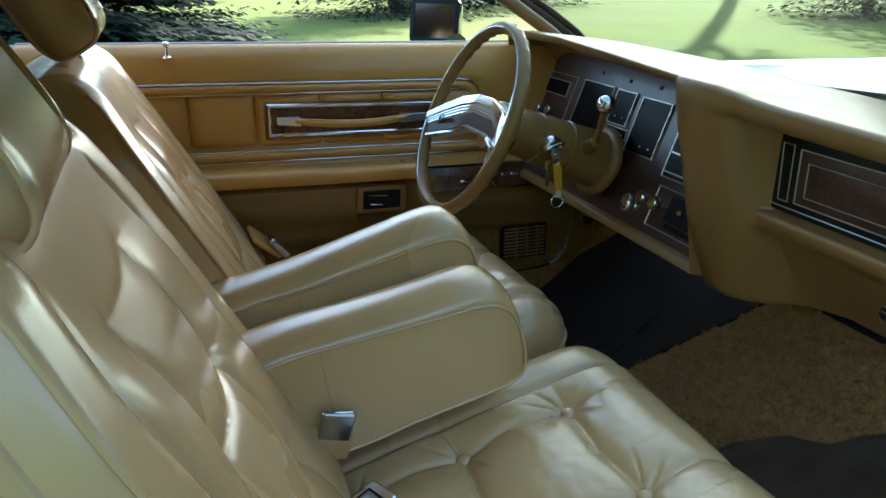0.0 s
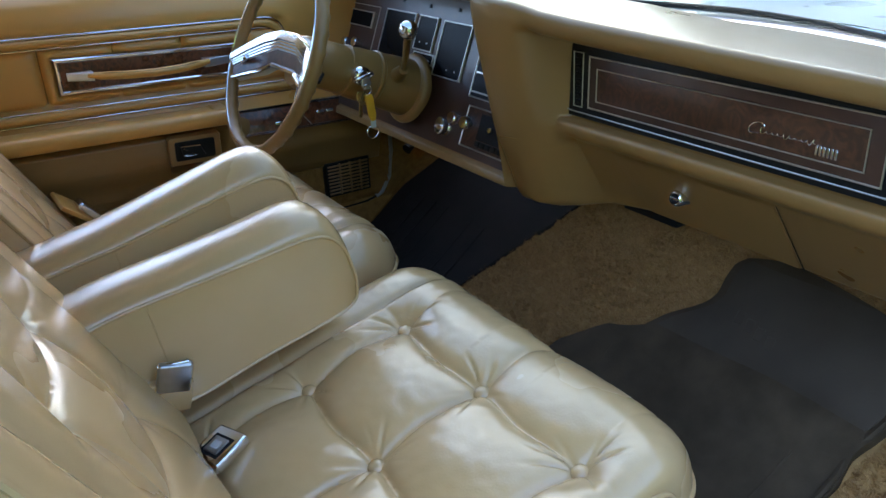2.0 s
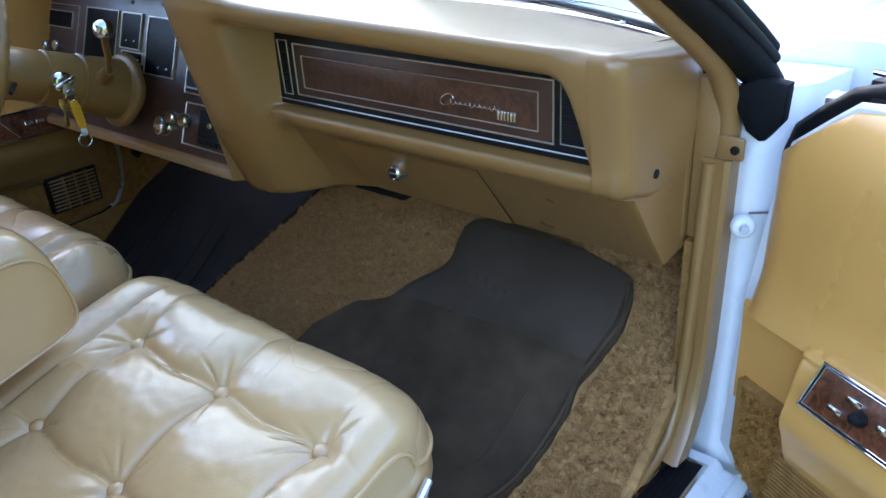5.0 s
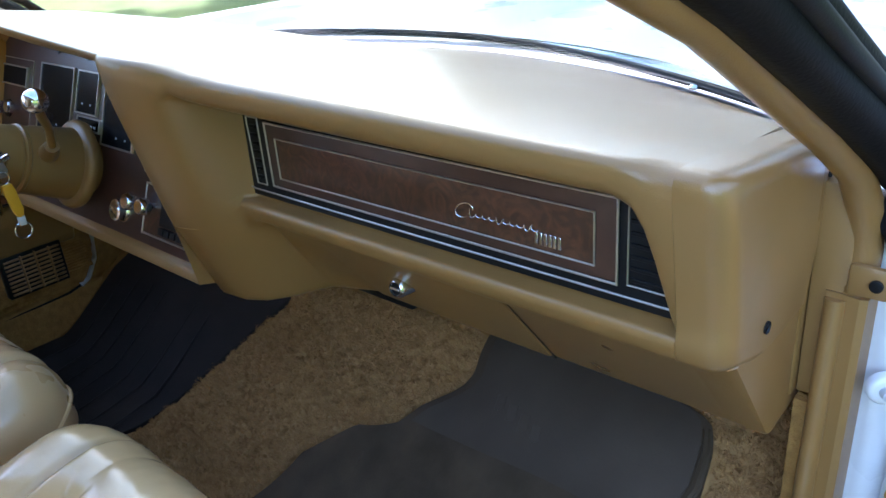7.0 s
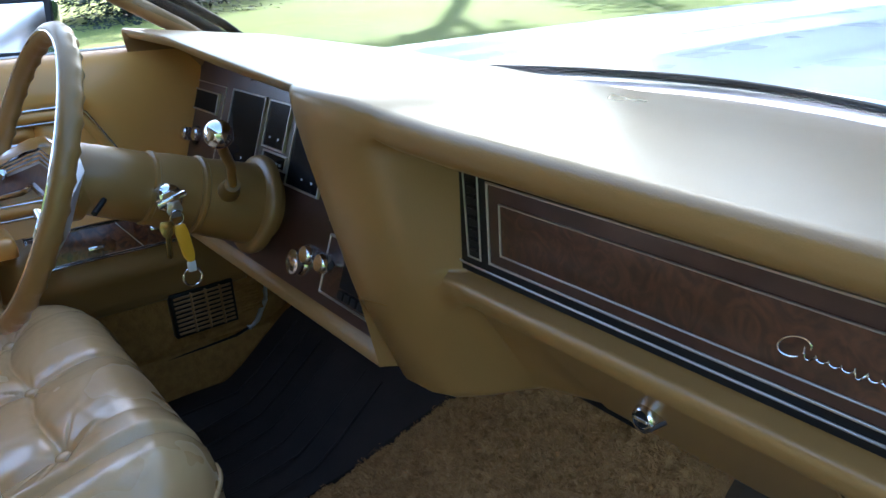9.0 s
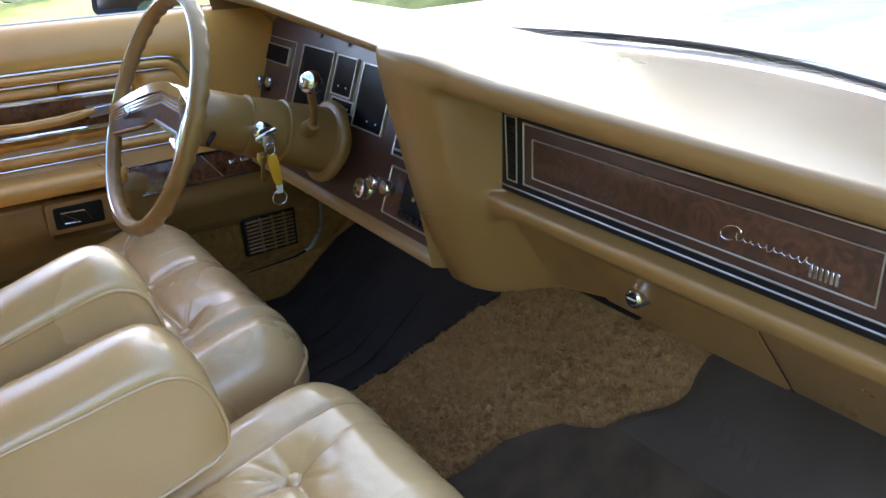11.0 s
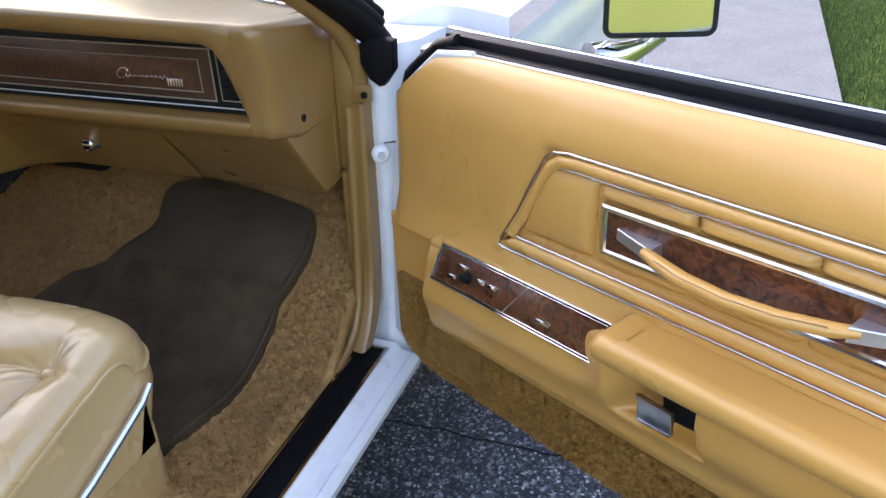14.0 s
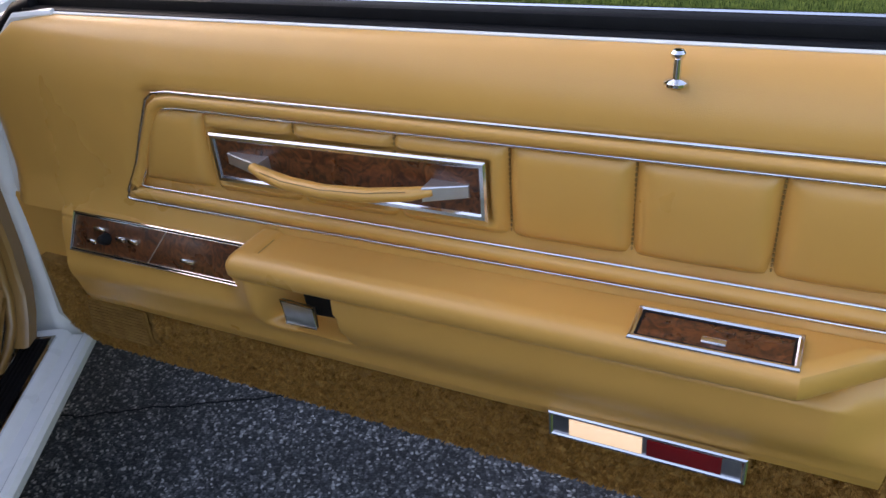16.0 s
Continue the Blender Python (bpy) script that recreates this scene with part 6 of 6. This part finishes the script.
def woods(seed, count, near, far, a0, a1, tall, size):
    rng = random.Random(seed)
    vs, fs = [], []
    for k in range(count):
        a = radians(rng.uniform(a0, a1))
        d = rng.uniform(near, far)
        top = tall + 0.4 * tall * noise.noise(Vector((math.cos(a) * 6, math.sin(a) * 6, 0)))
        z = rng.uniform(0, 1) ** 0.8 * max(top, 3)
        x, y = d * math.cos(a), d * math.sin(a)
        r = rng.uniform(0.4, 1.0) * size
        n = len(vs)
        for q in range(4):
            b = 2 * math.pi * q / 4 + rng.uniform(-0.5, 0.5)
            vs.append((x - math.sin(a) * r * math.cos(b) + rng.uniform(-0.4, 0.4), y + math.cos(a) * r * math.cos(b), z + r * math.sin(b)))
        fs.append((n, n + 1, n + 2, n + 3))
    ob = mesh_from("woods", vs, fs, LEAF)
    return tagged(ob, "unseen leafy woods added round the lawn", "woods", kind="stuff")


woods(4, 9000, 70, 100, 0, 360, 9, 1.8)
# unseen belt in front, added to cut low sky light on the dashboard
woods(7, 9000, 34, 48, -75, 38, 10, 1.3)
# unseen belt on the open door's side, added to hold back low sky light
woods(6, 12000, 15, 20, 228, 318, 6, 0.9)


def broad_tree(x, y, trunk_h, crown_z, rx, rz, count, seed, label):
    """A broad-leaved tree: trunk, limbs and a crown of many leaf sprays."""
    rng = random.Random(seed)
    t = thing("light_screen_tree", label, "tree", (x, y, -0.03))
    part("trunk", tube([(x, y, -0.05), (x + 0.1, y - 0.05, trunk_h * 0.6), (x, y, trunk_h), (x - 0.1, y, crown_z + rz * 0.5)], [0.26, 0.22, 0.18, 0.05], 12), BARK, t)
    for k in range(7):
        a = 0.9 * k
        part("limb", tube([(x, y, trunk_h * (0.85 + 0.03 * k)), (x + rx * 0.35 * math.cos(a), y + rx * 0.35 * math.sin(a), crown_z - rz * 0.3), (x + rx * 0.75 * math.cos(a), y + rx * 0.75 * math.sin(a), crown_z + rz * 0.25)], [0.13, 0.09, 0.03], 8), BARK, t)
    clumps = []
    while len(clumps) < 260:
        p = Vector((rng.uniform(-1, 1), rng.uniform(-1, 1), rng.uniform(-1, 1)))
        if 0.25 < p.length < 1:
            clumps.append(Vector((p.x * rx, p.y * rx, p.z * rz)))
    vs, fs = [], []
    for k in range(count):
        c = clumps[k % len(clumps)]
        p = Vector((0, 0, crown_z)) + c + Vector((rng.gauss(0, 0.65), rng.gauss(0, 0.65), rng.gauss(0, 0.5)))
        u = Vector((rng.gauss(0, 1), rng.gauss(0, 1), rng.gauss(0, 0.6))).normalized()
        v = u.cross(Vector((rng.gauss(0, 1), rng.gauss(0, 1), rng.gauss(0, 1)))).normalized()
        l = rng.uniform(0.2, 0.34)
        n = len(vs)
        vs += [p - u * l, p + v * l * 0.45, p + u * l, p - v * l * 0.45]
        fs.append((n, n + 1, n + 2, n + 3))
    mesh_from("crown", vs, fs, LEAF, t, "dense green leaves")
    return t


# two trees out of view, added to dim the sky light through the windscreen
broad_tree(26.0, 4.0, 11.0, 16.0, 8.0, 5.0, 30000, 22, "unseen leafy tree added to cut the sky ahead")
broad_tree(25.0, -11.0, 11.0, 16.0, 8.0, 5.0, 30000, 23, "unseen leafy tree added to cut the sky ahead")
# added out of view on the sun's bearing, to shade the car
broad_tree(23.0, 27.7, 15.0, 22.6, 8.5, 6.0, 60000, 21, "unseen leafy tree added to keep the sun off the car")


def grass(name, x0, x1, y0, y1, count, seed, size):
    rng = random.Random(seed)
    vs, fs = [], []
    for k in range(count):
        x, y = rng.uniform(x0, x1), y0 + (y1 - y0) * rng.random() ** 1.3
        y += 0.05 * noise.noise(Vector((x * 3, 0, 0)))
        h, a = size * rng.uniform(0.5, 1.3), rng.uniform(0, 6.28)
        w, l = size * 0.09, size * rng.uniform(0.1, 0.7)
        n = len(vs)
        c, s = math.cos(a), math.sin(a)
        vs += [(x - s * w, y + c * w, -0.04), (x + s * w, y - c * w, -0.04), (x + c * l, y + s * l, h - 0.03)]
        fs.append((n, n + 1, n + 2))
    return tagged(mesh_from(name, vs, fs, BLADE), "short mown grass blades beside the driveway", "grass", kind="stuff")


grass("grass", 2.6, 9.5, -1.88, -6.5, 120000, 1, 0.034)
crack = thing("driveway_crack", "thin dark crack across the asphalt", "crack", (1.2, -1.3, 0))
part("line", tube([(1.338 + 0.012 * noise.noise(Vector((k * 0.13, 0, 0))) + 0.012 * noise.noise(Vector((k * 0.6, 3, 0))), -0.55 - 0.010 * k, 0.0) for k in range(102)], 0.0035, 5, flat=0.5), SEAL, crack)


# ---- carpet pile ----
def pile_on(name, count, seed, spot, length, label, mat, clump, curl):
    """Short strands that lean together in tufts; spot gives a place and its outward direction."""
    rng = random.Random(seed)
    vs, fs = [], []
    for k in range(count):
        p, nrm = spot(rng)
        if p is None:
            continue
        q = p * clump
        lean = Vector((noise.noise(q), noise.noise(q + Vector((31, 7, 3))), noise.noise(q + Vector((5, 17, 41))))) * curl + Vector((rng.gauss(0, 0.28), rng.gauss(0, 0.28), rng.gauss(0, 0.28)))
        d = (nrm + lean).normalized() * length * rng.uniform(0.7, 1.2) * (1 + 0.5 * noise.noise(q * 0.6))
        sd = d.cross(Vector((rng.gauss(0, 1), rng.gauss(0, 1), rng.gauss(0, 1)))).normalized() * length * 0.13
        n = len(vs)
        vs += [p - sd, p + sd, p + d + sd * 0.6, p + d - sd * 0.6]
        fs.append((n, n + 1, n + 2, n + 3))
    ob = mesh_from(name, vs, fs, mat)
    return tagged(ob, label, "carpet", kind="stuff")


def floor_spot(rng):
    x, y = rng.uniform(0.66, 1.33), rng.uniform(-0.735, 0.34)
    if y > lerp(D_EDGE, x)[0] + 0.006:
        return None, None
    if x < 1.257 and lerp(R_EDGE, x)[0] - 0.006 < y < lerp(L_EDGE, x)[0] + 0.006:
        return None, None
    if x < 0.75 and y > -0.54:
        return None, None
    z = carpet_z(x, y) - 0.001
    e = 0.01
    return Vector((x, y, z)), Vector((floor_z(x - e, y) - floor_z(x + e, y), floor_z(x, y - e) - floor_z(x, y + e), 2 * e)).normalized()


pile_on("floor_pile", 220000, 5, floor_spot, 0.0066, "worn tan cut-pile carpet strands", FLOOR_PILE, 95, 1.4)
DOOR_N = DOOR_R.to_3x3() @ Vector((0, -1, 0))


def skirt_spot(rng):
    u, z = rng.uniform(0.068, 1.39), rng.uniform(0.415, 0.585)
    if (0.140 < u < 0.296 and 0.452 < z < 0.538) or z < skirt_low(u) + 0.002:
        return None, None
    if 1.005 < u < 1.255 and z > 0.510:
        return None, None
    return DOOR_R @ Vector((u, -0.024, z + 0.022 * (u - 0.5))), DOOR_N


pile_on("skirt_pile", 200000, 6, skirt_spot, 0.0052, "tan carpet strands on the door skirt", PILE, 120, 1.7)
